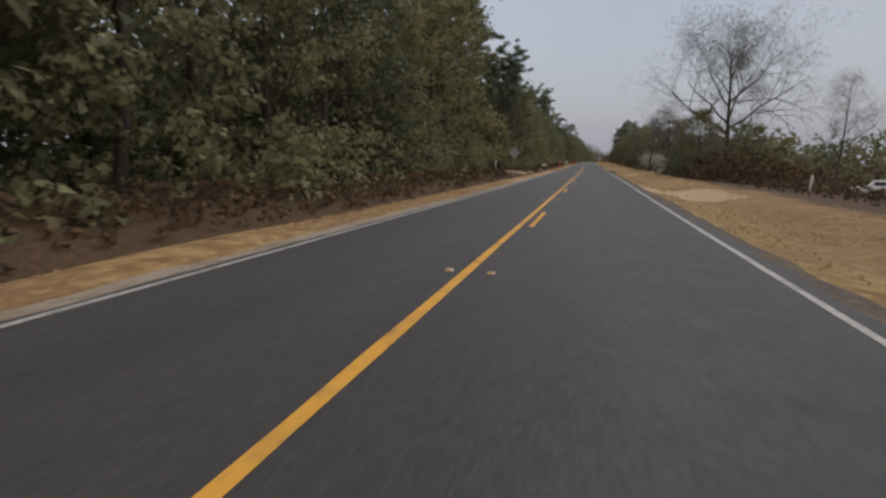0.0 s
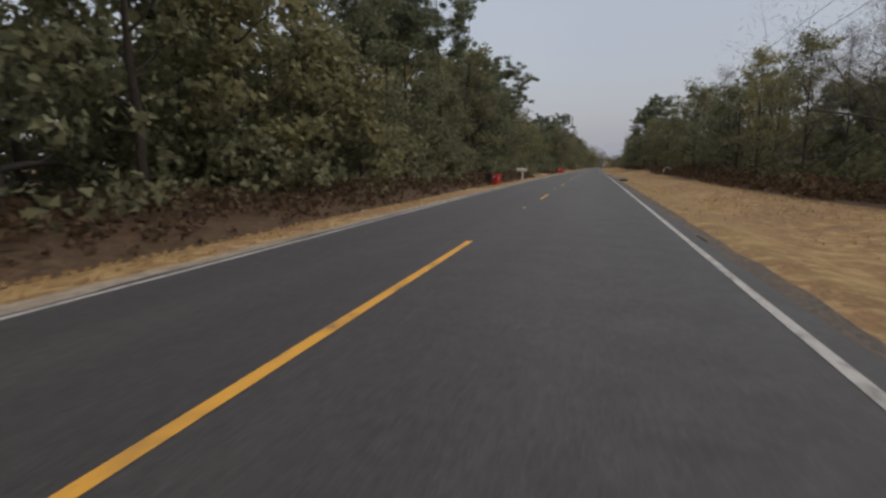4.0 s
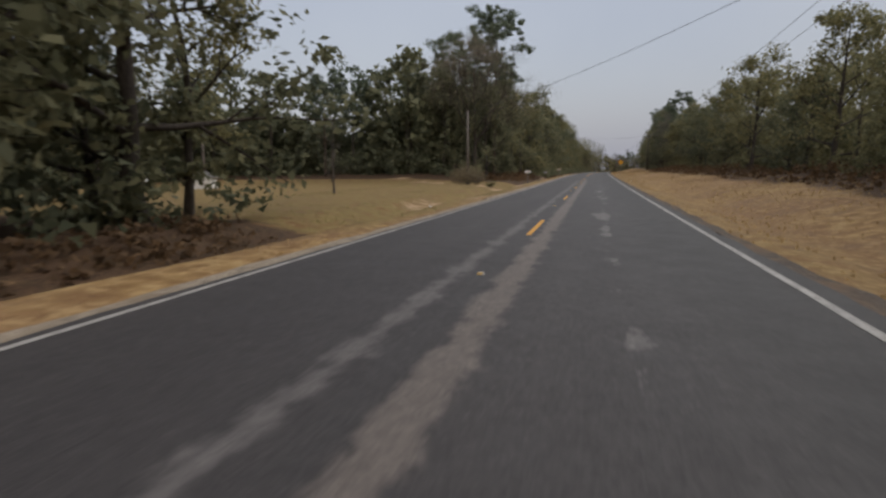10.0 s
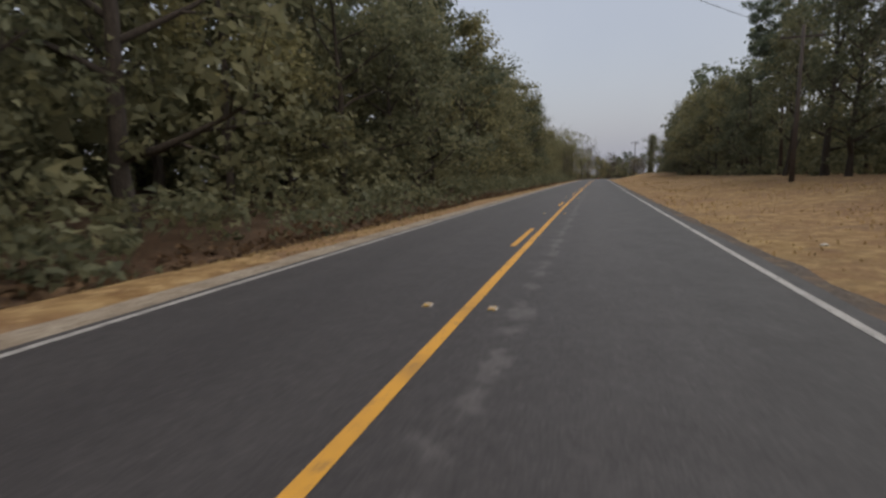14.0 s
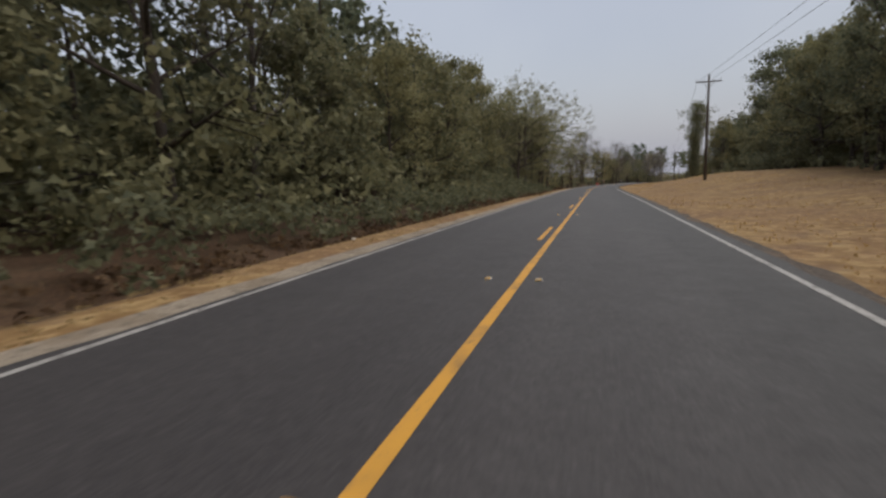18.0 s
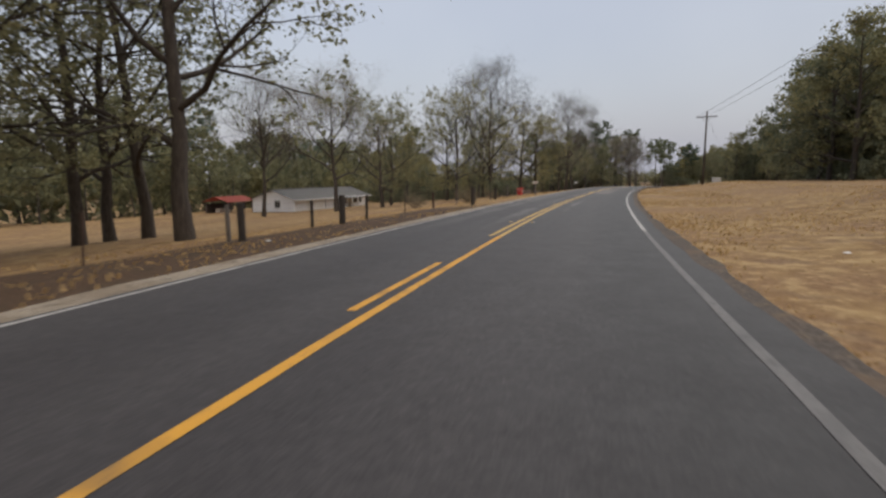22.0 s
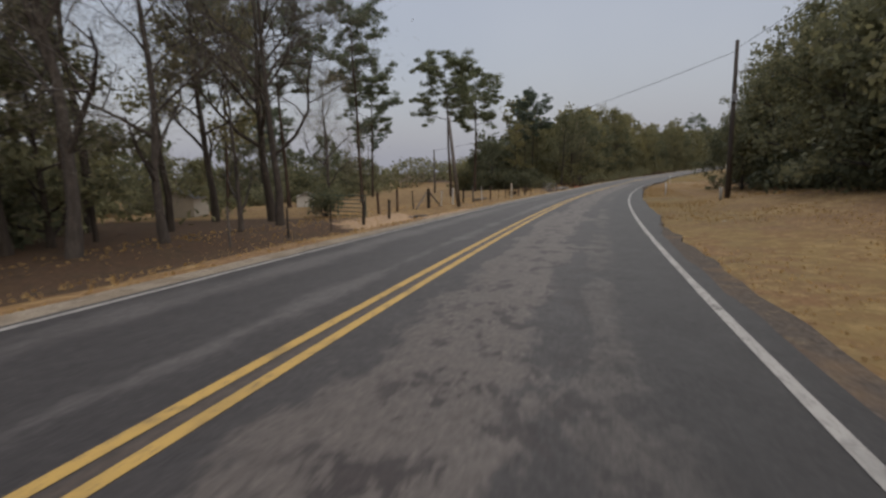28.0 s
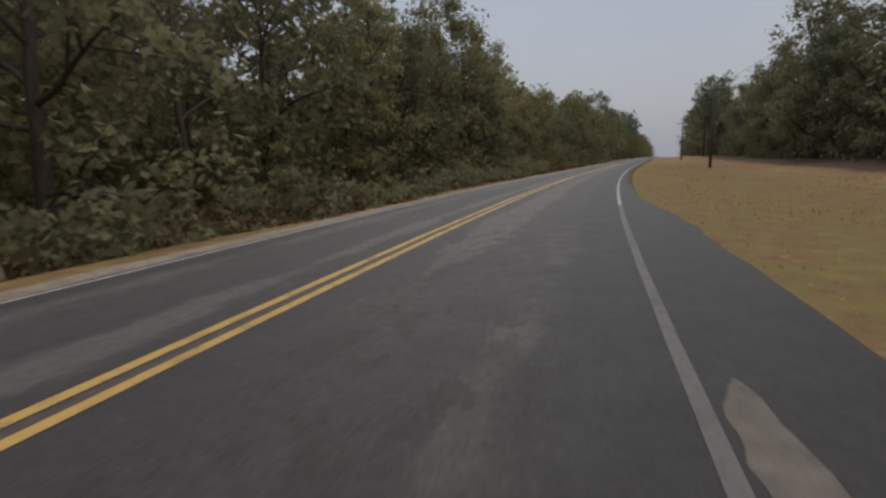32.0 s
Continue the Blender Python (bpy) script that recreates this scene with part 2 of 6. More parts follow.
def make_ground():
    b = Stuff("verge_ground", 0.97, 0, 0.2)
    at = b.n("ShaderNodeAttribute")
    at.attribute_name = "cover"
    sep = b.n("ShaderNodeSeparateColor")
    b.link(at.outputs["Color"], sep.inputs["Color"])
    litter, green, dirt = sep.outputs["Red"], sep.outputs["Green"], sep.outputs["Blue"]
    n1, n2, n3 = b.noise(0.22, 5), b.noise(1.7, 5), b.noise(14, 4)
    straw = b.ramp(n2, [(0.30, (0.15, 0.082, 0.034)), (0.5, (0.255, 0.160, 0.068)), (0.72, (0.375, 0.262, 0.122))])
    straw = b.mix(b.step(0.42, 0.62, n1), straw, b.ramp(n3, [(0.3, (0.13, 0.072, 0.036)), (0.7, (0.28, 0.17, 0.082))]))
    grass = b.ramp(n2, [(0.3, (0.10, 0.085, 0.030)), (0.7, (0.225, 0.165, 0.062))])
    n4, n5 = b.noise(3.4, 6, None, None, 0.68), b.noise(0.75, 6, None, None, 0.65)
    straw = b.mix(b.math("MULTIPLY", b.step(0.52, 0.60, n4), 0.55), straw, (0.41, 0.285, 0.138))
    straw = b.mix(b.math("MULTIPLY", b.step(0.54, 0.64, n5), 0.6), straw, b.ramp(n3, [(0.3, (0.105, 0.062, 0.037)), (0.7, (0.23, 0.145, 0.088))]))
    straw = b.mix(b.math("MULTIPLY", b.step(0.60, 0.70, b.noise(5.5, 5)), 0.30), straw, (0.085, 0.058, 0.036))
    c = b.mix(b.math("MULTIPLY", green, b.step(0.3, 0.6, n2)), straw, grass)
    floor = b.ramp(n3, [(0.3, (0.040, 0.026, 0.017)), (0.55, (0.084, 0.050, 0.029)), (0.75, (0.150, 0.092, 0.052))])
    floor = b.mix(b.math("MULTIPLY", b.step(0.46, 0.62, n5), 0.65), floor, b.ramp(n4, [(0.35, (0.030, 0.022, 0.016)), (0.5, (0.060, 0.041, 0.024)), (0.66, (0.135, 0.090, 0.046))]))
    edge = b.math("ADD", litter, b.math("MULTIPLY", b.math("SUBTRACT", n2, 0.5), 0.9))
    c = b.mix(b.step(0.35, 0.65, edge), c, floor)
    sand = b.ramp(n3, [(0.3, (0.27, 0.172, 0.098)), (0.7, (0.47, 0.34, 0.215))])
    d = b.math("ADD", dirt, b.math("MULTIPLY", b.math("SUBTRACT", n2, 0.5), 0.8))
    c = b.mix(b.step(0.4, 0.62, d), c, sand)
    b.bump(b.math("ADD", n3, n4), 0.7, 0.035)
    return b.done(c)


def make_asphalt():
    b = Stuff("asphalt", 0.72, 0, 0.42)
    uv = b.n("ShaderNodeUVMap")
    sep = b.n("ShaderNodeSeparateXYZ")
    b.link(uv.outputs["UV"], sep.inputs[0])
    l, s = sep.outputs["X"], sep.outputs["Y"]
    src = uv.outputs["UV"]
    fine = b.noise(55, 3, src)
    mid = b.noise(1.9, 10, src, None, 0.72)
    long = b.noise(0.9, 5, src, (1.0, 0.10, 1))
    c = b.ramp(fine, [(0.25, (0.017, 0.0155, 0.0155)), (0.6, (0.043, 0.0385, 0.038)), (0.8, (0.086, 0.078, 0.076))])
    c = b.mix(b.step(0.35, 0.75, long), c, (0.047, 0.0425, 0.0415))
    c = b.mix(b.math("MULTIPLY", b.step(0.55, 0.7, mid), 0.35), c, (0.040, 0.038, 0.040))

    def band(at, half, ragged, lo, hi, soft, keep=1.0, fac=None, rim=0.07):
        """A pale ragged streak along the road."""
        off = b.math("ABSOLUTE", b.math("SUBTRACT", l, at))
        wob = b.math("MULTIPLY", b.math("SUBTRACT", mid if fac is None else fac, 0.5), ragged)
        across = b.math("SUBTRACT", 1.0, b.step(half - rim, half + rim, b.math("ADD", off, wob)))
        here = b.math("MULTIPLY", b.step(lo, lo + soft, s), b.math("SUBTRACT", 1.0, b.step(hi, hi + soft, s)))
        return b.math("MULTIPLY", b.math("MULTIPLY", across, here), keep)

    blot = b.noise(0.6, 12, src, (1.0, 0.42, 1), 0.74)
    spots = b.noise(3.2, 8, src, (1.0, 0.6, 1), 0.7)
    pale, brown = (0.132, 0.121, 0.116), (0.132, 0.112, 0.098)
    c = b.mix(band(-0.40, 0.10, 0.9, 232, 326, 14, 0.68), c, pale)
    c = b.mix(band(0.33, 0.16, 0.8, 255, 326, 14, 0.85), c, brown)
    c = b.mix(band(-0.33, 0.05, 0.6, 150, 232, 12, 0.55), c, pale)
    c = b.mix(band(-1.5, 0.25, 2.6, 212, 262, 6, 0.36), c, pale)
    c = b.mix(band(1.7, -0.05, 2.4, 296, 330, 8, 0.5), c, pale)
    c = b.mix(band(0.62, 0.02, 1.2, 356, 420, 12, 0.4), c, pale)
    c = b.mix(band(1.05, 0.62, 2.2, 644, 660, 6, 0.75, blot, 0.06), c, brown)
    c = b.mix(band(0.95, 0.22, 1.5, 662, 722, 6, 0.75, blot, 0.06), c, brown)
    c = b.mix(band(1.15, 0.58, 2.4, 722, 800, 8, 0.62, blot, 0.08), c, brown)
    c = b.mix(band(1.0, 0.40, 2.4, 812, 900, 5, 0.5, blot, 0.08), c, brown)
    c = b.mix(band(1.55, -0.05, 3.2, 268, 306, 8, 0.8, blot, 0.05), c, pale)
    c = b.mix(band(2.3, 0.05, 3.0, 640, 800, 8, 0.45, blot, 0.08), c, brown)
    c = b.mix(band(0.80, 0.05, 1.7, 618, 720, 10, 0.65, blot, 0.09), c, pale)
    c = b.mix(band(2.4, 0.0, 2.6, 690, 900, 12, 0.5, blot, 0.2), c, brown)
    c = b.mix(band(-0.75, 0.12, 1.8, 610, 900, 10, 0.5, blot, 0.12), c, pale)
    c = b.mix(band(-2.3, 0.20, 2.0, 610, 900, 10, 0.5, blot, 0.25), c, pale)
    c = b.mix(b.math("MULTIPLY", band(1.75, 0.95, 0.6, 640, 900, 12, 0.9, None, 0.3), b.step(0.53, 0.57, spots)), c, (0.034, 0.027, 0.026))
    c = b.mix(band(-0.02, 0.13, 0.25, 216, 352, 10, 0.55), c, (0.042, 0.039, 0.038))
    c = b.mix(band(0.0, 0.05, 0.05, 611, 1400, 4, 0.6), c, (0.105, 0.078, 0.058))
    # Darker right side: lens vignette put into the colour, besides darker asphalt there.
    c = b.mix(b.math("MULTIPLY", b.step(1.5, 3.0, b.math("ADD", l, b.math("MULTIPLY", b.math("SUBTRACT", mid, 0.5), 1.5))), 0.9), c, (0.023, 0.021, 0.0205))
    grit = b.noise(9, 6, src, None, 0.75)
    c = b.mix(0.55, c, b.ramp(grit, [(0.3, (0.45, 0.44, 0.44)), (0.5, (0.97, 0.97, 0.97)), (0.72, (1.75, 1.72, 1.70))]), "MULTIPLY")
    pits = b.noise(26, 4, src, None, 0.8)
    c = b.mix(0.5, c, b.ramp(pits, [(0.36, (0.35, 0.34, 0.34)), (0.5, (1.0, 1.0, 1.0)), (0.66, (1.9, 1.86, 1.84))]), "MULTIPLY")
    b.link(b.math("ADD", 0.62, b.math("MULTIPLY", mid, 0.25)), b.p.inputs["Roughness"])
    b.bump(b.math("ADD", fine, b.math("MULTIPLY", mid, 0.5)), 0.35, 0.006)
    return b.done(c)


def make_line(name, col, worn):
    """Road paint: chipped and dirtied."""
    b = Stuff(name, 0.75, 0, 0.3)
    n, f = b.noise(2.0, 6), b.noise(30, 4)
    dirty = tuple(v * 0.45 + 0.03 for v in col)
    chips = b.noise(8, 7, None, None, 0.75)
    c = b.mix(b.step(0.45, 0.8, n), col, dirty)
    c = b.mix(b.math("MULTIPLY", b.step(0.62 - 0.12 * worn, 0.72, f), 0.75), c, (0.085, 0.08, 0.075))
    c = b.mix(b.math("MULTIPLY", b.step(0.60 - 0.07 * worn, 0.66 - 0.05 * worn, chips), 0.65), c, (0.075, 0.07, 0.066))
    return b.done(c)


def make_gravel():
    b = Stuff("sandy_gravel", 0.97, 0, 0.2)
    n, f, w = b.noise(1.3, 6), b.noise(30, 4), b.noise(6, 5)
    c = b.ramp(f, [(0.28, (0.12, 0.095, 0.07)), (0.5, (0.27, 0.225, 0.17)), (0.75, (0.42, 0.365, 0.285))])
    c = b.mix(b.math("MULTIPLY", b.step(0.45, 0.65, n), 0.55), c, (0.16, 0.118, 0.078))
    c = b.mix(b.math("MULTIPLY", b.step(0.56, 0.66, w), 0.5), c, (0.10, 0.085, 0.07))
    b.bump(f, 0.6, 0.012)
    return b.done(c)


def make_edge_dirt():
    b = Stuff("edge_dirt", 0.97, 0, 0.2)
    n, f, w = b.noise(0.9, 6), b.noise(24, 4), b.noise(4.5, 6, None, None, 0.7)
    c = b.ramp(f, [(0.28, (0.045, 0.036, 0.030)), (0.55, (0.095, 0.078, 0.064)), (0.78, (0.19, 0.155, 0.12))])
    c = b.mix(b.math("MULTIPLY", b.step(0.50, 0.68, w), 0.6), c, b.ramp(f, [(0.3, (0.11, 0.078, 0.048)), (0.7, (0.25, 0.185, 0.11))]))
    c = b.mix(b.math("MULTIPLY", b.step(0.52, 0.66, n), 0.6), c, (0.155, 0.105, 0.066))
    b.bump(b.math("ADD", f, w), 0.7, 0.02)
    return b.done(c)


GRAVEL, EDGE_DIRT = make_gravel(), make_edge_dirt()
GROUND, ASPHALT = make_ground(), make_asphalt()
WHITE_LINE = make_line("white_road_paint", (0.36, 0.345, 0.32), 0.9)
GREY_LINE = make_line("grey_worn_paint", (0.135, 0.128, 0.122), 1.0)
YELLOW_LINE = make_line("yellow_road_paint", (0.58, 0.295, 0.042), 0.2)
PALE_YELLOW = make_line("faded_yellow_road_paint", (0.50, 0.325, 0.095), 0.5)
WOOD_GREY = plain("weathered_wood", (0.19, 0.165, 0.145), 0.5, 5, 0.95)
WOOD_DARK = plain("creosoted_wood", (0.055, 0.045, 0.038), 0.5, 5, 0.95)
POLE_WOOD = plain("pole_wood", (0.105, 0.086, 0.074), 0.6, 3, 0.95)
GALV = plain("galvanised_metal", (0.34, 0.34, 0.35), 0.7, 6, 0.5, 0.7)
RUST = plain("rusty_steel", (0.11, 0.065, 0.048), 0.5, 8, 0.8, 0.2)
WHITE = plain("white_paint", (0.68, 0.67, 0.64), 0.8, 3, 0.6)
CREAM = plain("cream_paint", (0.52, 0.47, 0.38), 0.8, 3, 0.7)
SIDING = plain("white_siding", (0.74, 0.74, 0.73), 0.85, 1.2, 0.7)
ROOF = plain("grey_shingle", (0.25, 0.24, 0.225), 0.65, 1.8, 0.95)
RED_ROOF = plain("red_metal_roof", (0.42, 0.085, 0.05), 0.7, 1.5, 0.6)
BIN_RED = plain("red_plastic", (0.46, 0.035, 0.030), 0.8, 4, 0.5)
BLACK = plain("black_plastic", (0.025, 0.025, 0.027), 0.7, 6, 0.6)
SIGN_YELLOW = plain("yellow_sign_sheet", (0.85, 0.40, 0.01), 0.9, 3, 0.45)
BLUE = plain("blue_paint", (0.03, 0.06, 0.19), 0.7, 3, 0.4)
GATE_GREEN = plain("green_gate_paint", (0.055, 0.10, 0.085), 0.6, 4, 0.6)
LENS_RED, LENS_YELLOW = plain("red_reflector", (0.5, 0.06, 0.03), 0.8, 20, 0.3), plain("amber_reflector", (0.65, 0.38, 0.03), 0.8, 20, 0.3)
MARKER = plain("marker_plastic", (0.55, 0.50, 0.42), 0.6, 30, 0.5)
ORANGE = plain("orange_mesh", (0.55, 0.12, 0.05), 0.8, 4, 0.7)
GLASS = Stuff("dark_window_glass", 0.08, 0, 0.6).done((0.03, 0.035, 0.04))
CABLE = plain("black_cable", (0.03, 0.03, 0.032), 0.8, 8, 0.6)
WASH = plain("washed_sand", (0.185, 0.158, 0.132), 0.45, 5, 0.95, 0.0, 0.5)
WATER = Stuff("still_water", 0.04, 0, 0.9).done((0.03, 0.028, 0.025))
STONE = plain("tan_stone", (0.30, 0.225, 0.165), 0.6, 2.5, 0.95, 0.0, 0.5)
CONCRETE = plain("concrete", (0.36, 0.34, 0.31), 0.75, 3, 0.9)


# ---- mesh helpers ----
def mesh_of(name, verts, faces, mats, which=None, smooth=False):
    me = bpy.data.meshes.new(name)
    me.from_pydata([tuple(v) for v in verts], [], [tuple(f) for f in faces])
    for m in mats if isinstance(mats, (list, tuple)) else [mats]:
        me.materials.append(m)
    if which is not None:
        me.polygons.foreach_set("material_index", which)
    if smooth:
        me.polygons.foreach_set("use_smooth", [True] * len(me.polygons))
    me.update()
    return me


def blades_mesh(name, corners, mat):
    """A mesh of loose leaves or blades from an array (n, corners, 3)."""
    n, k = corners.shape[:2]
    me = bpy.data.meshes.new(name)
    me.vertices.add(k * n)
    me.vertices.foreach_set("co", np.ascontiguousarray(corners, dtype=np.float32).ravel())
    me.loops.add(k * n)
    me.loops.foreach_set("vertex_index", np.arange(k * n, dtype=np.int32))
    me.polygons.add(n)
    me.polygons.foreach_set("loop_start", np.arange(0, k * n, k, dtype=np.int32))
    me.polygons.foreach_set("loop_total", np.full(n, k, dtype=np.int32))
    me.materials.append(mat)
    me.update(calc_edges=True)
    return me


def part(name, bm, mat, parent=None, label="", at=None, smooth=False):
    """Links a bmesh, or a mesh, as one object under a thing."""
    if isinstance(bm, bmesh.types.BMesh):
        me = bpy.data.meshes.new(name)
        bm.to_mesh(me)
        bm.free()
    else:
        me = bm
    if mat is not None and not me.materials:
        me.materials.append(mat)
    if smooth:
        me.polygons.foreach_set("use_smooth", [True] * len(me.polygons))
    ob = new(name, me)
    if parent is not None:
        ob.parent = parent
    if at is not None:
        ob.matrix_basis = at
    if label:
        tagged(ob, label)
    return ob


def thing(name, m, label, category, group=""):
    ob = new(name)
    ob.empty_display_size = 0.2
    ob.matrix_basis = m
    return tagged(ob, label, category, group)


def box(sx, sy, sz, at=(0, 0, 0), bevel=0.0, turn=None):
    """A box standing on its base centre, its edges rounded."""
    bm = bmesh.new()
    bmesh.ops.create_cube(bm, size=1.0)
    bmesh.ops.scale(bm, vec=(sx, sy, sz), verts=bm.verts)
    if bevel:
        bmesh.ops.bevel(bm, geom=bm.edges[:], offset=bevel, segments=2, affect="EDGES", profile=0.6)
    bmesh.ops.translate(bm, vec=(0, 0, sz / 2), verts=bm.verts)
    if turn is not None:
        bmesh.ops.transform(bm, matrix=turn, verts=bm.verts)
    bmesh.ops.translate(bm, vec=at, verts=bm.verts)
    return bm


def rod(a, b, r0, r1=None, sides=8):
    """A tapered round bar from a to b."""
    r1 = r0 if r1 is None else r1
    a, b = Vector(a), Vector(b)
    bm = bmesh.new()
    bmesh.ops.create_cone(bm, cap_ends=True, segments=sides, radius1=r0, radius2=r1, depth=(b - a).length)
    q = (b - a).to_track_quat("Z", "Y").to_matrix().to_4x4()
    bmesh.ops.transform(bm, matrix=Matrix.Translation((a + b) / 2) @ q, verts=bm.verts)
    return bm


def merged(*bms):
    out = bmesh.new()
    for b in bms:
        me = bpy.data.meshes.new("tmp")
        b.to_mesh(me)
        b.free()
        out.from_mesh(me)
        bpy.data.meshes.remove(me)
    return out


# ---- the ground, one sheet ----
def cover(s, l):
    """How much leaf litter, green grass and bare dirt lies at a place (arrays)."""
    w = 0.5 * np.sin(s * 0.21) + 0.7 * np.sin(s * 0.057 + 1) + 0.3 * np.sin(s * 0.9)
    e = np.abs(l) - np.where(l > 0, 3.6, 3.2)
    edge = 2.2 + 0.7 * w
    litter = ease(edge, edge + 1.5, e) * (1 - bump(293, 337, 3, s) * (1 - ease(58, 60, e)))
    litter = litter * (1 - 0.75 * bump(202, 219, 4, s) * (1 - ease(7, 10, e)))
    litter = litter * (1 - bump(606, 722, 6, s) * 0.92) * (1 - bump(757, 832, 5, s) * 0.97)
    litter = np.maximum(litter, 0.75 * bump(598, 630, 6, s) * bump(1.2, 5.5, 1, e))
    green = 0.9 * bump(290, 336, 4, s) * ease(0.3, 2, e) + 0.8 * bump(202, 250, 6, s) * bump(1.2, 7, 1, e) + 0.3 * bump(755, 835, 5, s) + 0.35 * bump(800, 900, 10, s) * (1 - ease(1.5, 3, e))
    dirt = 0.85 * (1 - ease(0.15, 0.75, e)) * (0.6 + 0.4 * np.sin(s * 0.13))
    dirt = dirt + 0.8 * bump(66, 80, 3, s) * (1 - ease(2.6, 4.6, e)) + 0.9 * bump(-1.6, 1.2, 1, s - 78.5 - (l + 8) * 0.95) * ease(4, 5, e) * (1 - ease(17, 20, e))
    dirt = dirt + 0.75 * bump(40, 72, 6, s) * (1 - ease(1.2, 2.4, e)) + 0.9 * bump(221, 230, 2, s) * (1 - ease(5, 8, e))
    dirt = dirt + 0.85 * bump(-1.2, 1.2, 0.6, s - 376.0 - (l + 4.5) * 0.42) * (1 - ease(9.5, 11, e)) + 0.62 * bump(320.5, 323, 1, s + (l + 4) * 0.9) * ease(1, 2, e) * (1 - ease(22, 28, e))
    dirt = dirt + 0.50 * bump(301, 306, 2, s) * bump(1.5, 5.5, 1.5, e)
    dirt = dirt + 0.8 * bump(338, 384, 2, s) * (1 - ease(0.9, 1.4, e)) + 0.7 * bump(752, 758, 2, s) * (1 - ease(5, 9, e)) + 0.85 * bump(160, 164, 1, s) * (1 - ease(3, 6, e))
    left = np.stack([litter, green, dirt], -1)
    litter = ease(6.5 + w, 9 + w, e) * (1 - bump(395, 752, 10, s)) * np.where(s < 60, 0.75, 0.9) * (1 - bump(752, 1300, 8, s) * (1 - ease(10, 14, e)))
    litter = litter + 0.4 * bump(3, 7, 2, e) * bump(0, 40, 10, s)
    green = 0.35 * (1 - ease(1.0, 4.5, e)) * (1 - bump(420, 740, 30, s)) + 0.95 * bump(815, 900, 4, s) * (1 - ease(5, 11, e)) + 0.5 * bump(690, 768, 10, s) * (1 - ease(2, 6, e))
    dirt = 0.75 * (1 - ease(0.1, 0.6, e)) * (0.6 + 0.4 * np.sin(s * 0.11 + 2))
    dirt = dirt + 0.9 * bump(217, 221, 1.5, s) * (1 - ease(14, 18, e)) + 0.75 * bump(28, 36, 2, s) * (1 - ease(4, 7, e)) + 0.8 * bump(104, 110, 2, s) * (1 - ease(3, 6, e)) + 0.9 * bump(77, 82, 2, s) * (1 - ease(3.5, 6, e))
    dirt = dirt + 1.0 * bump(691.6, 694.2, 0.8, s + 1.5 * (e - 1.3)) * ease(0.3, 0.8, e) * (1 - ease(12, 18, e)) + 0.3 * bump(780, 786, 2, s) * (1 - ease(6, 12, e)) + 0.6 * bump(809, 813, 1.5, s) * (1 - ease(9, 14, e))
    right = np.stack([litter, green, dirt], -1)
    return np.clip(np.where((l < 0)[..., None], left, right), 0.0, 1.0)


def build_ground():
    ls = [-420, -300, -200, -140, -100, -80, -65, -52, -42, -34, -28, -23, -19, -16, -13.5, -11.5, -10, -9, -8, -7.2, -6.5, -5.9, -5.4, -4.9, -4.5, -4.1, -3.8, -3.5, -3.3, -3.0,
          0, 3.4, 3.7, 3.9, 4.2, 4.5, 4.9, 5.3, 5.8, 6.4, 7.1, 8, 9, 10, 11.5, 13.5, 16, 19, 23, 28, 34, 42, 52, 65, 80, 100, 140, 200, 290]
    ss = np.concatenate([np.arange(S0, -30, 30.0), np.arange(-30, 940, 2.0), np.arange(940, S1 - 1, 30.0)])
    gs, gl = (v.ravel() for v in np.meshgrid(ss, np.array(ls, dtype=float), indexing="ij"))
    pts = spots(gs, gl)
    rough = np.array([noise.noise(Vector((a * 0.14, b * 0.3, 0))) * 0.10 + noise.noise(Vector((a * 0.5, b * 0.9, 7))) * 0.05 for a, b in zip(gs, gl)])
    rough *= 1 - bump(687, 694, 1.5, gs) * bump(4.0, 7.0, 0.6, gl)
    pts[:, 2] += np.where(np.abs(gl) > 4.4, rough - np.maximum(0, np.abs(gl) - 120) * 0.01, 0.0)
    verts, cols, faces = [tuple(v) for v in pts], [tuple(c) for c in cover(gs, gl)], []
    n = len(ls)
    for i in range(len(ss) - 1):
        for j in range(n - 1):
            a = i * n + j
            faces.append((a, a + 1, a + n + 1, a + n))
    k = len(verts)
    for a, b in ((-6000, -6000), (6000, -6000), (6000, 6000), (-6000, 6000)):
        verts.append((a, b, -9.0))
        cols.append((0.3, 0.2, 0))
    faces.append((k, k + 1, k + 2, k + 3))
    me = mesh_of("ground", verts, faces, GROUND, smooth=True)
    at = me.attributes.new("cover", "FLOAT_COLOR", "POINT")
    at.data.foreach_set("color", np.c_[np.array(cols), np.ones(len(cols))].ravel())
    tagged(new("ground", me), "dry straw-coloured verge, leaf litter and sandy edges", "ground", kind="structure")


build_ground()

LEFT_EDGE, RIGHT_EDGE = -2.97, 3.39


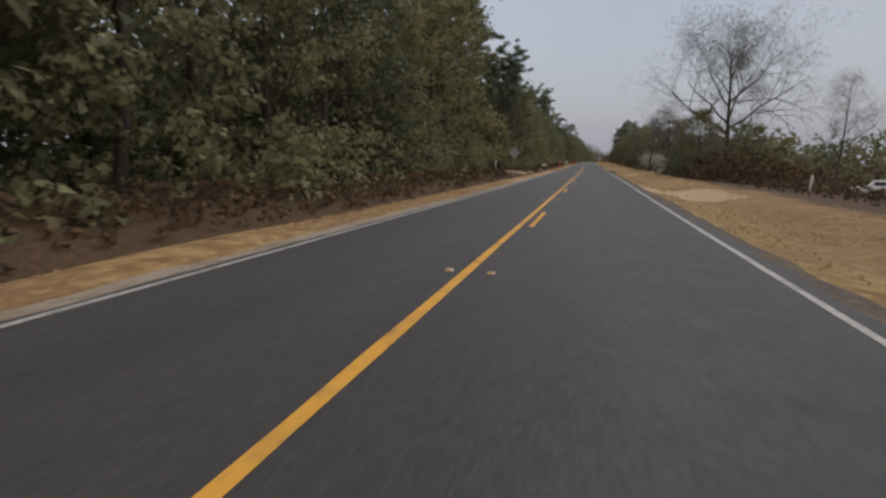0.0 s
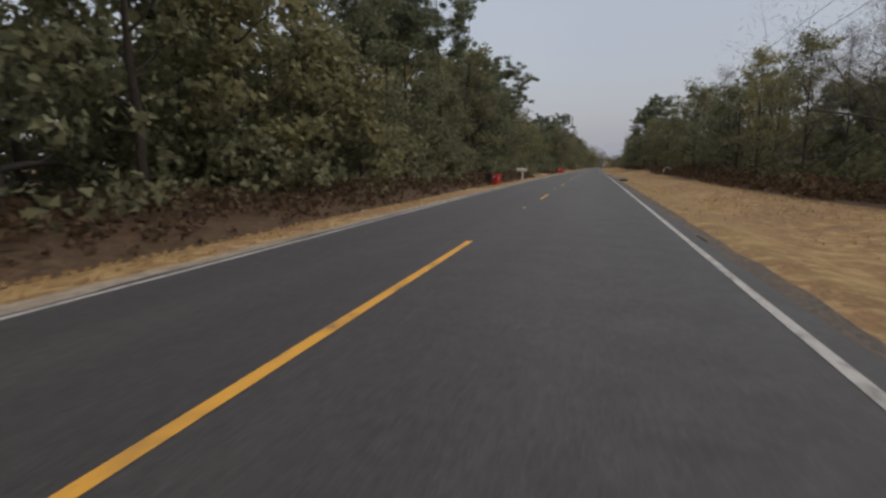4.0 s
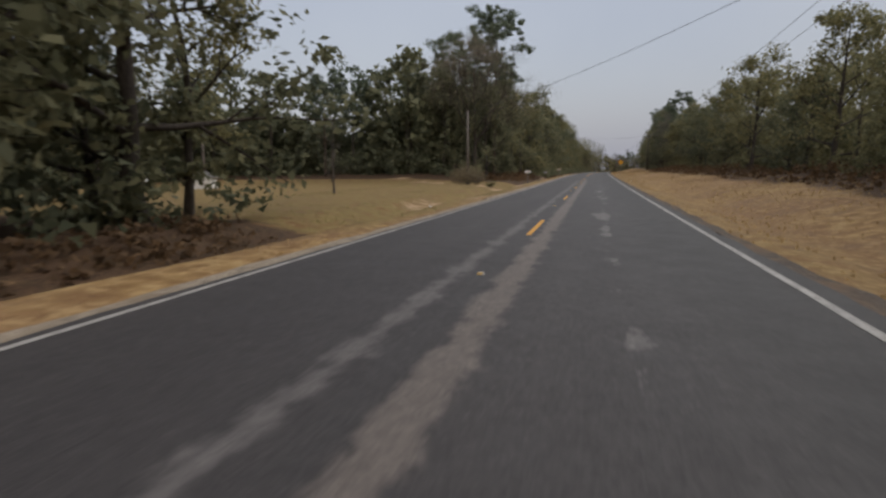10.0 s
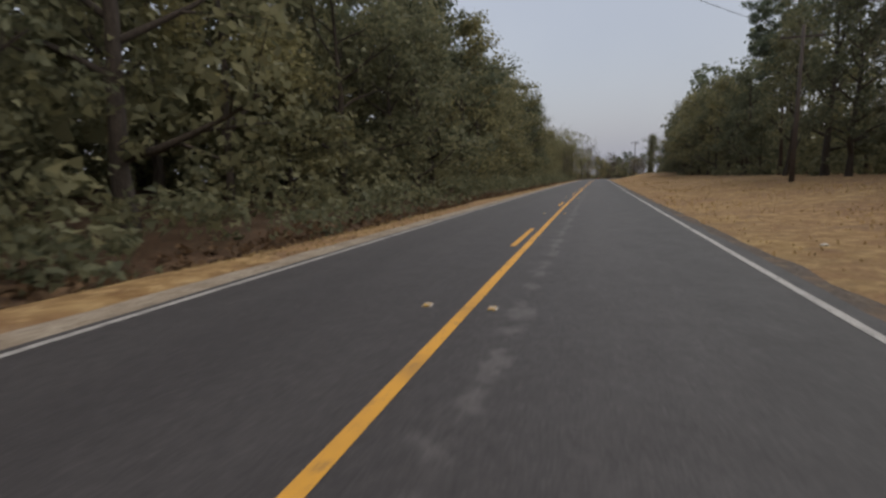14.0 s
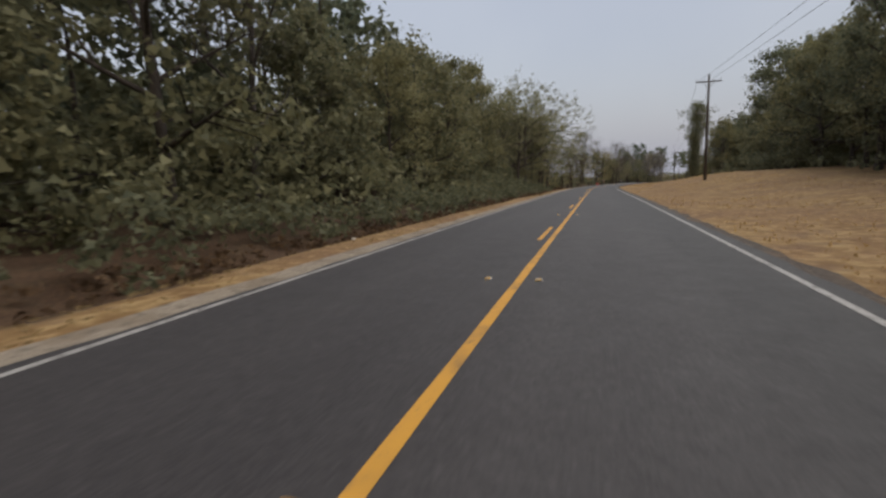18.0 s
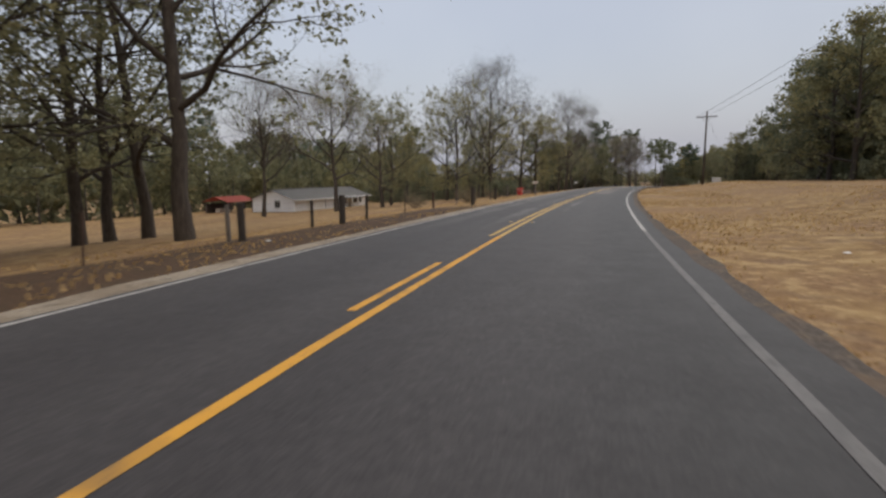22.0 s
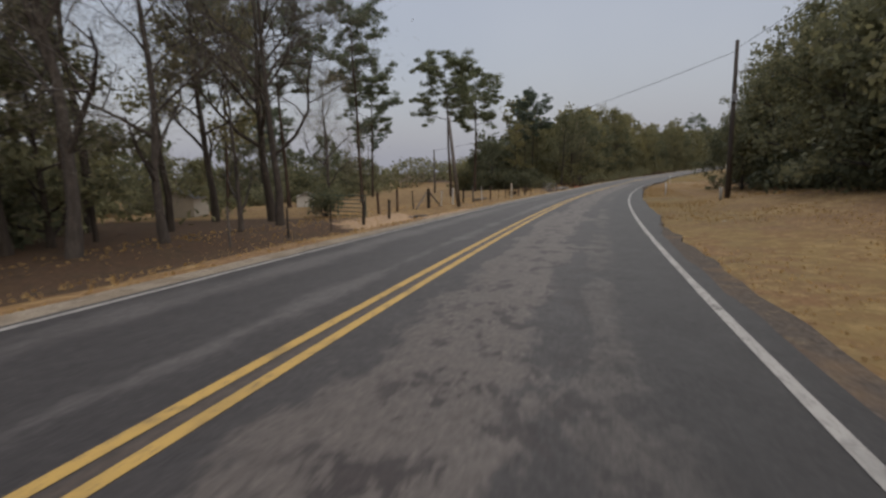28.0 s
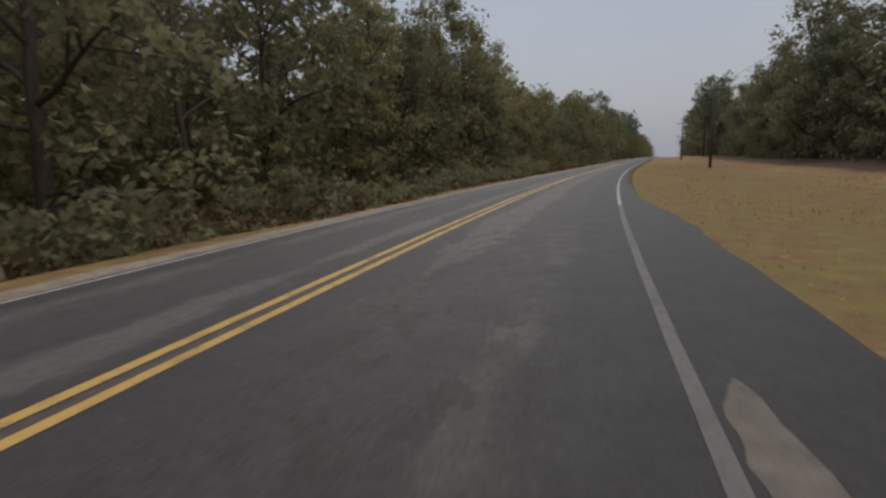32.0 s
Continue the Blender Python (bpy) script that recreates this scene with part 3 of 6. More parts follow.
def strip(name, mat, lo, hi, s0, s1, step, up, wob=0.0, seed=0, uv=False, skirt=False):
    """A ribbon along the road from lo to hi metres across, its rims uneven by wob."""
    verts, faces, uvs = [], [], []
    rows = np.arange(s0, s1 + step * 0.5, step)
    cross = np.linspace(0, 1, 7 if hi - lo > 2 else 2)
    for s in rows:
        s = min(s, s1)
        a = lo + wob * noise.noise(Vector((s * 0.8, seed, 0))) + wob * 0.7 * noise.noise(Vector((s * 0.13, seed, 5)))
        b = hi + wob * noise.noise(Vector((s * 0.8, seed, 9))) + wob * 0.7 * noise.noise(Vector((s * 0.13, seed, 15)))
        if hi - lo > 2:
            b += 0.35 * bump(802, 830, 10, s) + 0.58 * bump(813, 819, 9, s) + 0.10 * bump(600, 700, 14, s) + 0.55 * bump(752, 780, 9, s)
            b += 1.25 * bump(77.5, 80, 3.6, s) + 1.1 * bump(157.5, 162.5, 2.5, s) + 1.55 * bump(683.5, 688.5, 3.0, s)
            a -= 0.5 * bump(220, 230, 4, s) + 0.6 * bump(68, 80, 4, s)
        for u in cross:
            l = a + (b - a) * u
            verts.append(on_road(s, l, up))
            uvs.append((l, s))
    k = len(cross)
    for i in range(len(rows) - 1):
        for j in range(k - 1):
            q = i * k + j
            faces.append((q, q + 1, q + k + 1, q + k))
    if skirt:
        for j in (0, k - 1):
            base = len(verts)
            for i in range(len(rows)):
                v = verts[i * k + j]
                verts.append((v[0], v[1], v[2] - 0.12))
                uvs.append(uvs[i * k + j])
            for i in range(len(rows) - 1):
                f = (i * k + j, (i + 1) * k + j, base + i + 1, base + i)
                faces.append(f if j else f[::-1])
    me = mesh_of(name, verts, faces, mat)
    if uv:
        lay = me.uv_layers.new(name="UVMap")
        idx = np.empty(len(me.loops), dtype=np.int32)
        me.loops.foreach_get("vertex_index", idx)
        lay.data.foreach_set("uv", np.array(uvs, dtype=np.float32)[idx].ravel())
    return me


tagged(new("road", strip("road", ASPHALT, LEFT_EDGE - 0.16, RIGHT_EDGE + 0.28, -200, 1480, 0.5, 0.0, 0.10, 1, True, True)),
       "grey worn two-lane asphalt road with pale patches", "road", kind="structure")
UP = 0.005
tagged(new("gravel_shoulder", strip("gravel_shoulder", GRAVEL, LEFT_EDGE - 0.66, LEFT_EDGE - 0.10, 300, 960, 0.5, -0.012, 0.11, 7, False, True)),
       "pale sandy gravel shoulder beside the asphalt", "shoulder", kind="structure")
for lo, hi, far, k in ((-60, 600, 0.55, 11), (600, 716, 0.66, 12), (716, 960, 0.62, 13)):
    tagged(new("dirt_shoulder", strip("dirt_shoulder", EDGE_DIRT, RIGHT_EDGE + 0.20, RIGHT_EDGE + far, lo, hi, 0.4, -0.018, 0.16, k, False, True)),
           "dark ragged dirt edge beside the asphalt", "shoulder", kind="structure")
tagged(new("gravel_shoulder", strip("gravel_shoulder", GRAVEL, LEFT_EDGE - 0.50, LEFT_EDGE - 0.10, -60, 300, 0.5, -0.012, 0.13, 8, False, True)),
       "narrow sandy gravel shoulder beside the asphalt", "shoulder", kind="structure")


def wash(s0, s1, l0, l1, seed):
    """A thin ragged tongue of sand and gravel washed onto the asphalt's edge."""
    V, F = [], []
    n = 48
    for i in range(n + 1):
        u = i / n
        a = s0 + (s1 - s0) * u
        half = 0.5 * (l1 - l0) * math.sin(math.pi * u) ** 0.45
        mid = 0.5 * (l0 + l1) + 0.12 * noise.noise(Vector((a * 0.6, seed, 2)))
        for d in (-1, 1):
            V.append(on_road(a, mid + d * half * (1 + 0.5 * noise.noise(Vector((a * 2.3, seed + d, 4))) + 0.3 * noise.noise(Vector((a * 7.0, seed + d, 8)))), 0.004))
        if i:
            F.append((2 * i - 2, 2 * i - 1, 2 * i + 1, 2 * i))
    tagged(new("gravel_patch", mesh_of("gravel_patch", V, F, WASH)), "thin sandy gravel washed over the asphalt's edge", "gravel", kind="structure")


wash(806.0, 812.4, 3.42, 3.82, 31)
wash(798.5, 803.5, 3.75, 4.15, 33)
wash(681.0, 691.0, 3.52, 3.98, 35)
wash(686.5, 689.5, 4.55, 4.9, 37)


def puddle(s, l, along, across, seed):
    """A shallow pool of still water on bare wet earth, with an uneven shore."""
    for name, grow, up, mat, text, cat in (("wet_earth", 1.4, -0.157, EDGE_DIRT, "dark wet earth round a puddle", "mud"), ("puddle", 1.0, -0.148, WATER, "shallow puddle of grey water reflecting the sky", "puddle")):
        ring = []
        for k in range(40):
            t = 2 * math.pi * k / 40
            q = grow * (1 + 0.35 * noise.noise(Vector((math.cos(t) * 1.6, math.sin(t) * 1.6, seed))) + 0.15 * noise.noise(Vector((math.cos(t) * 5, math.sin(t) * 5, seed + 3))))
            ring.append(on_road(s + along * q * math.cos(t), l + across * q * math.sin(t), up))
        tagged(new(name, mesh_of(name, [on_road(s, l, up)] + ring, [(0, 1 + k, 1 + (k + 1) % 40) for k in range(40)], mat)), text, cat, kind="structure")


puddle(690.4, 5.35, 0.75, 0.55, 5)
tagged(new("edge_line", strip("edge_line", WHITE_LINE, LEFT_EDGE - 0.045, LEFT_EDGE + 0.045, -200, 1480, 1.0, UP, 0.012, 2)),
       "worn white edge line painted on the asphalt", "road marking", kind="structure")
for lo, hi, paint, text in ((-200, 564, WHITE_LINE, "worn white edge line painted on the asphalt"), (564, 613, GREY_LINE, "almost worn away grey edge line on the asphalt"), (613, 800, WHITE_LINE, "worn white edge line painted on the asphalt"),
                            (800, 824, GREY_LINE, "almost worn away grey edge line on the asphalt"), (824, 1480, WHITE_LINE, "worn white edge line painted on the asphalt")):
    tagged(new("edge_line", strip("edge_line", paint, RIGHT_EDGE - 0.05, RIGHT_EDGE + 0.05, lo, hi, 1.0, UP, 0.012, 3)), text, "road marking", kind="structure")
GAP = 0.12
for lo, hi, off in ((-60, 118, -GAP), (357, 611, GAP), (611, 1480, GAP), (611, 1480, -GAP)):
    tagged(new("centre_line", strip("centre_line", PALE_YELLOW if lo == 611 else YELLOW_LINE, off - 0.055, off + 0.055, lo, hi, 1.0, UP, 0.01, lo)),
           "solid yellow centre line painted on the asphalt", "road marking", kind="structure")
PERIOD, DASH_LENGTH = 12.19, 3.05


def dashes(first, lo, hi, off):
    k = math.ceil((lo - first) / PERIOD)
    while first + k * PERIOD < hi:
        s = first + k * PERIOD
        tagged(new("lane_dash", strip("lane_dash", YELLOW_LINE, off - 0.05, off + 0.05, s, s + DASH_LENGTH, DASH_LENGTH / 4, UP, 0.008, k)),
               "yellow painted centre dash on the asphalt", "road marking", "centre line dashes", "structure")
        k += 1


dashes(10.13, -40, 118, GAP)
dashes(6.74, 118, 352, 0.02)
dashes(-5.52, 357, 611, -GAP)


def road_marker():
    """A raised reflective road marker, bevelled, with a lens on each slope."""
    bm = box(0.095, 0.085, 0.018)
    for v in bm.verts:
        if v.co.z > 0.01:
            v.co.x *= 0.72
            v.co.y *= 0.55
    ob = part("road_marker", bm, MARKER)
    for d in (-1, 1):
        part("lens", box(0.07, 0.018, 0.003, turn=Matrix.Translation((0, 0.039 * d, 0.011)) @ Matrix.Rotation(radians(-42 * d), 4, "X")), LENS_YELLOW, ob, "amber reflector")
    return tagged(ob, "small raised reflective marker on the asphalt", "road marker", "road markers")


first_marker = road_marker()
first_marker.matrix_basis = Matrix.Translation(on_road(5.6, 0.17, 0.004))
for lo, hi, s0, offs in ((-20, 112, 5.6 + PERIOD, (-0.33, 0.17)), (118, 352, 197.8, (-0.08,)), (360, 520, 368.0, (-0.30, 0.36)), (520, 545, 527.0, (-0.05,)), (545, 611, 551.4, (-0.30,)), (611, 720, 627.2, (-0.33, 0.33))):
    s = s0 - PERIOD * int((s0 - lo) / PERIOD)
    while s < hi:
        for o in offs:
            if 0 < s < 900:
                copy_thing(first_marker, Matrix.Translation(on_road(s, o, 0.004)) @ Matrix.Rotation(-heading(s), 4, "Z"))
        s += PERIOD


# ---- trees ----
def tube(V, F, pts, rad, sides):
    base = len(V)
    for i, (p, r) in enumerate(zip(pts, rad)):
        d = (pts[min(i + 1, len(pts) - 1)] - pts[max(i - 1, 0)]).normalized()
        a = d.cross(Vector((0.31, 0.95, 0.05))).normalized()
        b = d.cross(a)
        for k in range(sides):
            t = 2 * math.pi * k / sides
            V.append(p + (a * math.cos(t) + b * math.sin(t)) * r)
    for i in range(len(pts) - 1):
        for k in range(sides):
            a, b = base + i * sides + k, base + i * sides + (k + 1) % sides
            F.append((a, b, b + sides, a + sides))


def branch(V, F, rng, start, way, length, r, level, tips, droop, wild, kids, depth):
    """A limb that bends, thins and splits; the ends of the last ones go into tips."""
    n = (4 if level == 0 else 3) if level < depth else 2
    pts, rad, p, d = [start.copy()], [r], start.copy(), way.normalized()
    for i in range(n):
        d = (d + Vector((rng.gauss(0, wild), rng.gauss(0, wild), rng.gauss(0, wild) + droop))).normalized()
        p = p + d * (length / n)
        pts.append(p.copy())
        rad.append(r * (1 - 0.72 * (i + 1) / n))
    tube(V, F, pts, rad, 5 if level == 0 else 3)
    if level >= depth:
        tips.append((pts[-1], length))
        tips.append((pts[len(pts) // 2], length))
        return
    for k in range(kids[level]):
        u = 0.35 + 0.65 * (k + rng.random()) / kids[level]
        i = min(n - 1, int(u * n))
        q = pts[i].lerp(pts[i + 1], u * n - i if u < 1 else 1)
        side = d.cross(Vector((rng.gauss(0, 1), rng.gauss(0, 1), rng.gauss(0, 1)))).normalized()
        w = (d * 0.75 + side * rng.uniform(0.6, 1.1)).normalized()
        branch(V, F, rng, q, w, length * rng.uniform(0.45, 0.7), rad[i] * 0.62, level + 1, tips, droop, wild, kids, depth)
    tips.append((pts[-1], length))


def leaves(rng, centres, per, spread, size, flat=1.0, thin=1.0):
    """Loose leaf sprays scattered round the twigs' ends."""
    g = np.random.RandomState(rng.randrange(1 << 30))
    c = np.repeat(np.array([tuple(t) for t in centres]), per, axis=0)
    n = len(c)
    off = g.normal(0, 1, (n, 3)) * spread * np.array([1, 1, flat])
    c = c + off
    a = g.normal(0, 1, (n, 3))
    a /= np.linalg.norm(a, axis=1)[:, None]
    b = np.cross(a, g.normal(0, 1, (n, 3)))
    b /= np.linalg.norm(b, axis=1)[:, None] + 1e-9
    sz = size * g.uniform(0.5, 1.3, (n, 1))
    a, b = a * sz, b * sz * g.uniform(0.6, 1.2, (n, 1)) * thin
    return np.stack([c - a, c + a, c + b], 1)


def clumps(rng, centres, per, radius, size, flat=0.75, thin=1.0, up=0.35, plump=True):
    """Leaf sprays lying on the skin of round clumps about the twigs' ends, facing outwards."""
    g = np.random.RandomState(rng.randrange(1 << 30))
    c = np.array([tuple(t) for t in centres], dtype=float)
    r = np.repeat(radius * g.uniform(0.55, 1.35, len(c)), per)[:, None]
    c = np.repeat(c, per, axis=0)
    n = len(c)
    d = g.normal(0, 1, (n, 3))
    d /= np.linalg.norm(d, axis=1)[:, None]
    d[:, 2] += up
    c = c + d * r * np.array([1, 1, flat]) * g.uniform(0.35, 1.05, (n, 1))
    w = d + g.normal(0, 0.42, (n, 3))
    w /= np.linalg.norm(w, axis=1)[:, None]
    a = np.cross(w, g.normal(0, 1, (n, 3)))
    a /= np.linalg.norm(a, axis=1)[:, None] + 1e-9
    b = np.cross(w, a)
    sz = size * g.uniform(0.55, 1.35, (n, 1))
    a, b = a * sz, b * sz * g.uniform(0.7, 1.3, (n, 1)) * thin
    return np.stack([c - a, c - b * 0.5, c + a, c + b], 1) if plump else np.stack([c - a, c + a, c + b * 1.3], 1)


def make_tree(kind, seed):
    """trunk, crown: meshes of one tree, its foot at the origin."""
    rng = random.Random(seed)
    V, F, tips = [], [], []
    H = {"oak": 13.5, "light": 14.5, "bare": 14.0, "pine": 19.0, "cedar": 9.0, "small": 7.0, "spread": 12.5, "fork": 13.0}[kind] * rng.uniform(0.88, 1.12)
    r = {"oak": 0.26, "light": 0.20, "bare": 0.18, "pine": 0.20, "cedar": 0.16, "small": 0.12, "spread": 0.24, "fork": 0.27}[kind]
    first = {"oak": 0.12, "light": 0.18, "bare": 0.20, "pine": 0.56, "cedar": 0.03, "small": 0.10, "spread": 0.30, "fork": 0.20}[kind]
    wide = {"oak": 4.2, "light": 3.4, "bare": 5.0, "pine": 3.2, "cedar": 2.9, "small": 2.2, "spread": 6.4, "fork": 5.4}[kind]
    pts, rad, p = [], [], Vector((0, 0, -0.25))
    lean = Vector((rng.gauss(0, 0.02), rng.gauss(0, 0.02), 0))
    for i in range(9):
        u = i / 8
        pts.append(p.copy())
        rad.append(r * (1.25 if i == 0 else (1 - (0.7 if kind == "fork" else 0.88) * u)))
        wob = 0.02 if kind in ("pine", "cedar") else 0.055
        p = p + Vector((rng.gauss(0, wob) + lean.x, rng.gauss(0, wob) + lean.y, 1)) * (H / 8)
    tube(V, F, pts, rad, 7)
    limbs = {"oak": 15, "light": 13, "bare": 10, "pine": 17, "cedar": 16, "small": 9, "spread": 15, "fork": 12}[kind]
    for k in range(limbs):
        u = first + (0.97 - first) * (k + rng.random() * 0.8) / limbs
        i = min(7, int(u * 8))
        q = pts[i].lerp(pts[i + 1], u * 8 - i)
        t = k * 2.4 + rng.uniform(-0.5, 0.5)
        v = (u - first) / (1 - first)
        prof = {"oak": math.sqrt(max(0.05, 1 - (v * 0.95) ** 2.2)), "light": math.sqrt(max(0.06, 1 - v ** 2)), "bare": 1.05 - 0.7 * v,
                "pine": 0.45 + 0.75 * math.sin(math.pi * min(1, v * 0.85 + 0.12)), "cedar": math.sqrt(max(0.04, 1.02 - (v * 1.02) ** 2)), "small": 1.0 - 0.6 * v, "spread": 1.0 - 0.55 * v, "fork": 0.75 + 0.5 * math.sin(math.pi * v) - 0.25 * v}[kind]
        up = {"oak": 0.35 + 0.7 * v, "light": 0.7 + 0.6 * v, "bare": 0.9 + 0.5 * v, "pine": 0.15 + 0.5 * v, "cedar": 0.25 + 0.6 * v, "small": 0.9, "spread": 0.55 + 0.9 * v, "fork": 0.55 + 0.8 * v}[kind]
        way = Vector((math.cos(t), math.sin(t), up))
        L = wide * prof * rng.uniform(0.75, 1.15)
        if kind in ("bare", "spread", "fork"):
            branch(V, F, rng, q, way, L, r * (1 - 0.85 * u) * {"bare": 0.62, "spread": 0.62, "fork": 0.62}[kind], 0, tips, 0.05, 0.19, {"bare": (5, 4, 3), "spread": (6, 5, 4), "fork": (5, 3, 2)}[kind], 3)
        else:
            branch(V, F, rng, q, way, L, r * (1 - 0.85 * u) * 0.6, 0, tips, 0.02 if kind != "pine" else 0.05, 0.12, (4, 2), 1 if kind in ("cedar", "pine") else 1)
    bark = {"oak": BARK, "light": BARK, "bare": GREYBARK, "pine": PINEBARK, "cedar": BARK, "small": GREYBARK, "spread": BARK, "fork": BARK}[kind]
    trunk = mesh_of("trunk", V, F, bark, smooth=True)
    ends = [t for t, _ in tips]
    per, spread, size, flat, leaf = {"oak": (42, 1.05, 0.16, 0.75, LEAF), "light": (46, 0.95, 0.125, 0.8, SPRING), "pine": (84, 0.70, 0.22, 0.55, NEEDLE), "cedar": (42, 0.85, 0.15, 0.85, LEAF), "fork": (9, 0.42, 0.095, 0.8, SPRING),
                                     "bare": (7, 0.34, 0.19, 1.0, TWIG), "spread": (5, 0.34, 0.18, 1.0, TWIG), "small": (12, 0.30, 0.16, 1.0, TWIG)}[kind]
    if leaf is TWIG:
        crown = blades_mesh("crown", leaves(rng, ends, per, spread, size, flat, 0.09), leaf)
    else:
        crown = blades_mesh("crown", clumps(rng, ends, per, spread, size, flat, 0.32 if kind == "pine" else 0.8, 0.2 if kind == "pine" else 0.35), leaf)
    lite = []
    for per, size in {"oak": ((9, 0.34), (5, 0.50)), "light": ((9, 0.30), (5, 0.44)), "bare": ((2, 0.14), (2, 0.14)), "pine": ((9, 0.32), (6, 0.42)), "cedar": ((9, 0.34), (5, 0.50)), "small": ((3, 0.2), (3, 0.2)),
                      "spread": ((2, 0.14), (2, 0.14)), "fork": ((3, 0.2), (2, 0.24))}[kind]:
        bare = kind in ("bare", "spread", "small")
        lite.append(clumps(rng, ends[::2] if kind == "bare" else ends, per, 0.4 if bare else 0.95, size, 0.75, 0.1 if bare else 0.9, 0.35, False))
    SV, SF = [], []
    tube(SV, SF, pts, rad, 5)
    LITE[kind].append((lite, np.array([tuple(v) for v in SV]), np.array(SF)))
    return trunk, crown


LITE = {k: [] for k in ("oak", "light", "bare", "pine", "cedar", "small", "spread", "fork")}
TREES = {}
for kind, count in (("oak", 5), ("light", 4), ("bare", 4), ("pine", 4), ("cedar", 3), ("small", 2), ("spread", 2), ("fork", 3)):
    TREES[kind] = [make_tree(kind, 100 + 17 * k + len(kind)) for k in range(count)]
TREE_LABEL = {
    "oak": ("dense dark evergreen broadleaf tree at the wood's edge", "tree"),
    "light": ("slender tree with thin new spring leaves", "tree"),
    "bare": ("leafless grey deciduous tree with fine spreading twigs", "tree"),
    "pine": ("tall pine with bare trunk and tufted crown", "pine tree"),
    "cedar": ("bushy dark evergreen leafy down to the ground", "tree"),
    "spread": ("wide leafless tree with grey trunk and dense twigs", "tree"),
    "fork": ("spreading tree with dark forked trunk and thin spring leaves", "tree"),
    "small": ("small bare sapling tree with thin branches", "tree"),
}
trng = random.Random(11)


def tree(kind, s, l, size=1.0, which=None, label="", wide=None):
    trunk, crown = TREES[kind][trng.randrange(len(TREES[kind])) if which is None else which]
    text, cat = TREE_LABEL[kind]
    ob = thing("pine_tree" if kind == "pine" else "tree", Matrix.Translation(spot(s, l, -0.05)) @ Matrix.Rotation(trng.uniform(0, 6.28), 4, "Z")
               @ Matrix.Diagonal((size * (wide or trng.uniform(0.92, 1.12)), size * (wide or trng.uniform(0.92, 1.12)), size, 1)), label or text, cat, "roadside trees")
    part("trunk", trunk, None, ob)
    part("crown", crown, None, ob)
    return ob


LEAF_OF = {"oak": LEAF, "cedar": LEAF, "light": SPRING, "pine": NEEDLE, "bare": BUD, "small": BUD, "spread": TWIG, "fork": SPRING}


def wood(s0, s1, front, mix, gap=5.0, rows=3, deep=5.0, size=1.0, front1=None, jitter=1.6, lone=True):
    """Rows of trees along the road behind a front line; mix: kinds and their shares. The rows behind the first are one mass."""
    side = -1 if front < 0 else 1
    front1 = front if front1 is None else front1
    kinds, shares = zip(*mix)
    crowns, stems, links, count = {}, [], [], 0
    for row in range(rows):
        s = s0 + trng.uniform(0, gap)
        while s < s1:
            u = (s - s0) / max(1, s1 - s0)
            l = front + (front1 - front) * u + side * (row * deep + trng.uniform(0, jitter))
            kind, big = trng.choices(kinds, shares)[0], size * trng.uniform(0.8, 1.2) * (1 + 0.05 * row)
            if row == 0 and lone:
                tree(kind, s, l, big)
            else:
                quads, sv, sf = trng.choice(LITE[kind])
                m = Matrix.Translation(spot(s, l, -0.05)) @ Matrix.Rotation(trng.uniform(0, 6.28), 4, "Z") @ Matrix.Scale(big, 4)
                m = np.array(m)
                crowns.setdefault(LEAF_OF[kind], []).append(quads[0 if row < 2 else 1] @ m[:3, :3].T + m[:3, 3])
                stems.append(sv @ m[:3, :3].T + m[:3, 3])
                links.append(sf + count)
                count += len(sv)
            s += gap * trng.uniform(0.75, 1.3) * (1 + 0.1 * row)
    for mat, lots in crowns.items():
        tagged(new("wood_canopy", blades_mesh("wood_canopy", np.concatenate(lots), mat)), "mass of treetops deeper in the wood", "wood", kind="stuff")
    if stems:
        tagged(new("wood_trunks", mesh_of("wood_trunks", np.concatenate(stems), np.concatenate(links).tolist(), BARK)), "dark trunks standing deeper in the wood", "wood", kind="stuff")


def thicket(name, s0, s1, l0, l1, top, count, mat, size, label, low=0.0, fade=1.4, even=False, per=2):
    """A mass of undergrowth, loose leaf sprays from the ground up."""
    g = np.random.RandomState(int(abs(s0) * 7 + abs(l0) * 13 + count) % 100000)
    ss, ls = g.uniform(s0, s1, count), g.uniform(0, 1, count)
    hump = 0.62 + 0.38 * np.sin(ss * 0.31 + 1.3 * np.sin(ss * 0.093)) * np.sin(ss * 0.117 + 2)
    if even:
        hump = 0.86 + 0.14 * np.sin(ss * 0.31 + 1.3 * np.sin(ss * 0.093))
    hs = (low + (top - low) * g.uniform(0, 1, count) ** fade) * hump
    slope = np.interp(hs / top, [0, 1], [0, 0.45])
    ll = l0 + (l1 - l0) * np.clip(ls * (1 - slope) + slope, 0, 1)
    rng2 = random.Random(count)
    if even:
        me = blades_mesh(name, leaves(rng2, spots(ss, ll, hs), per, 0.9 * size, size * 0.9), mat)
    else:
        lot = 5 if mat is BRUSH else 14
        few = count // lot
        me = blades_mesh(name, clumps(rng2, spots(ss[:few], ll[:few], hs[:few]), lot * per, (2.2 if mat is BRUSH else 2.9) * size, size * (0.8 if mat is BRUSH else 0.55), 0.7, 0.9, 0.25, False), mat)
    return tagged(new(name, me), label, "undergrowth", kind="stuff")


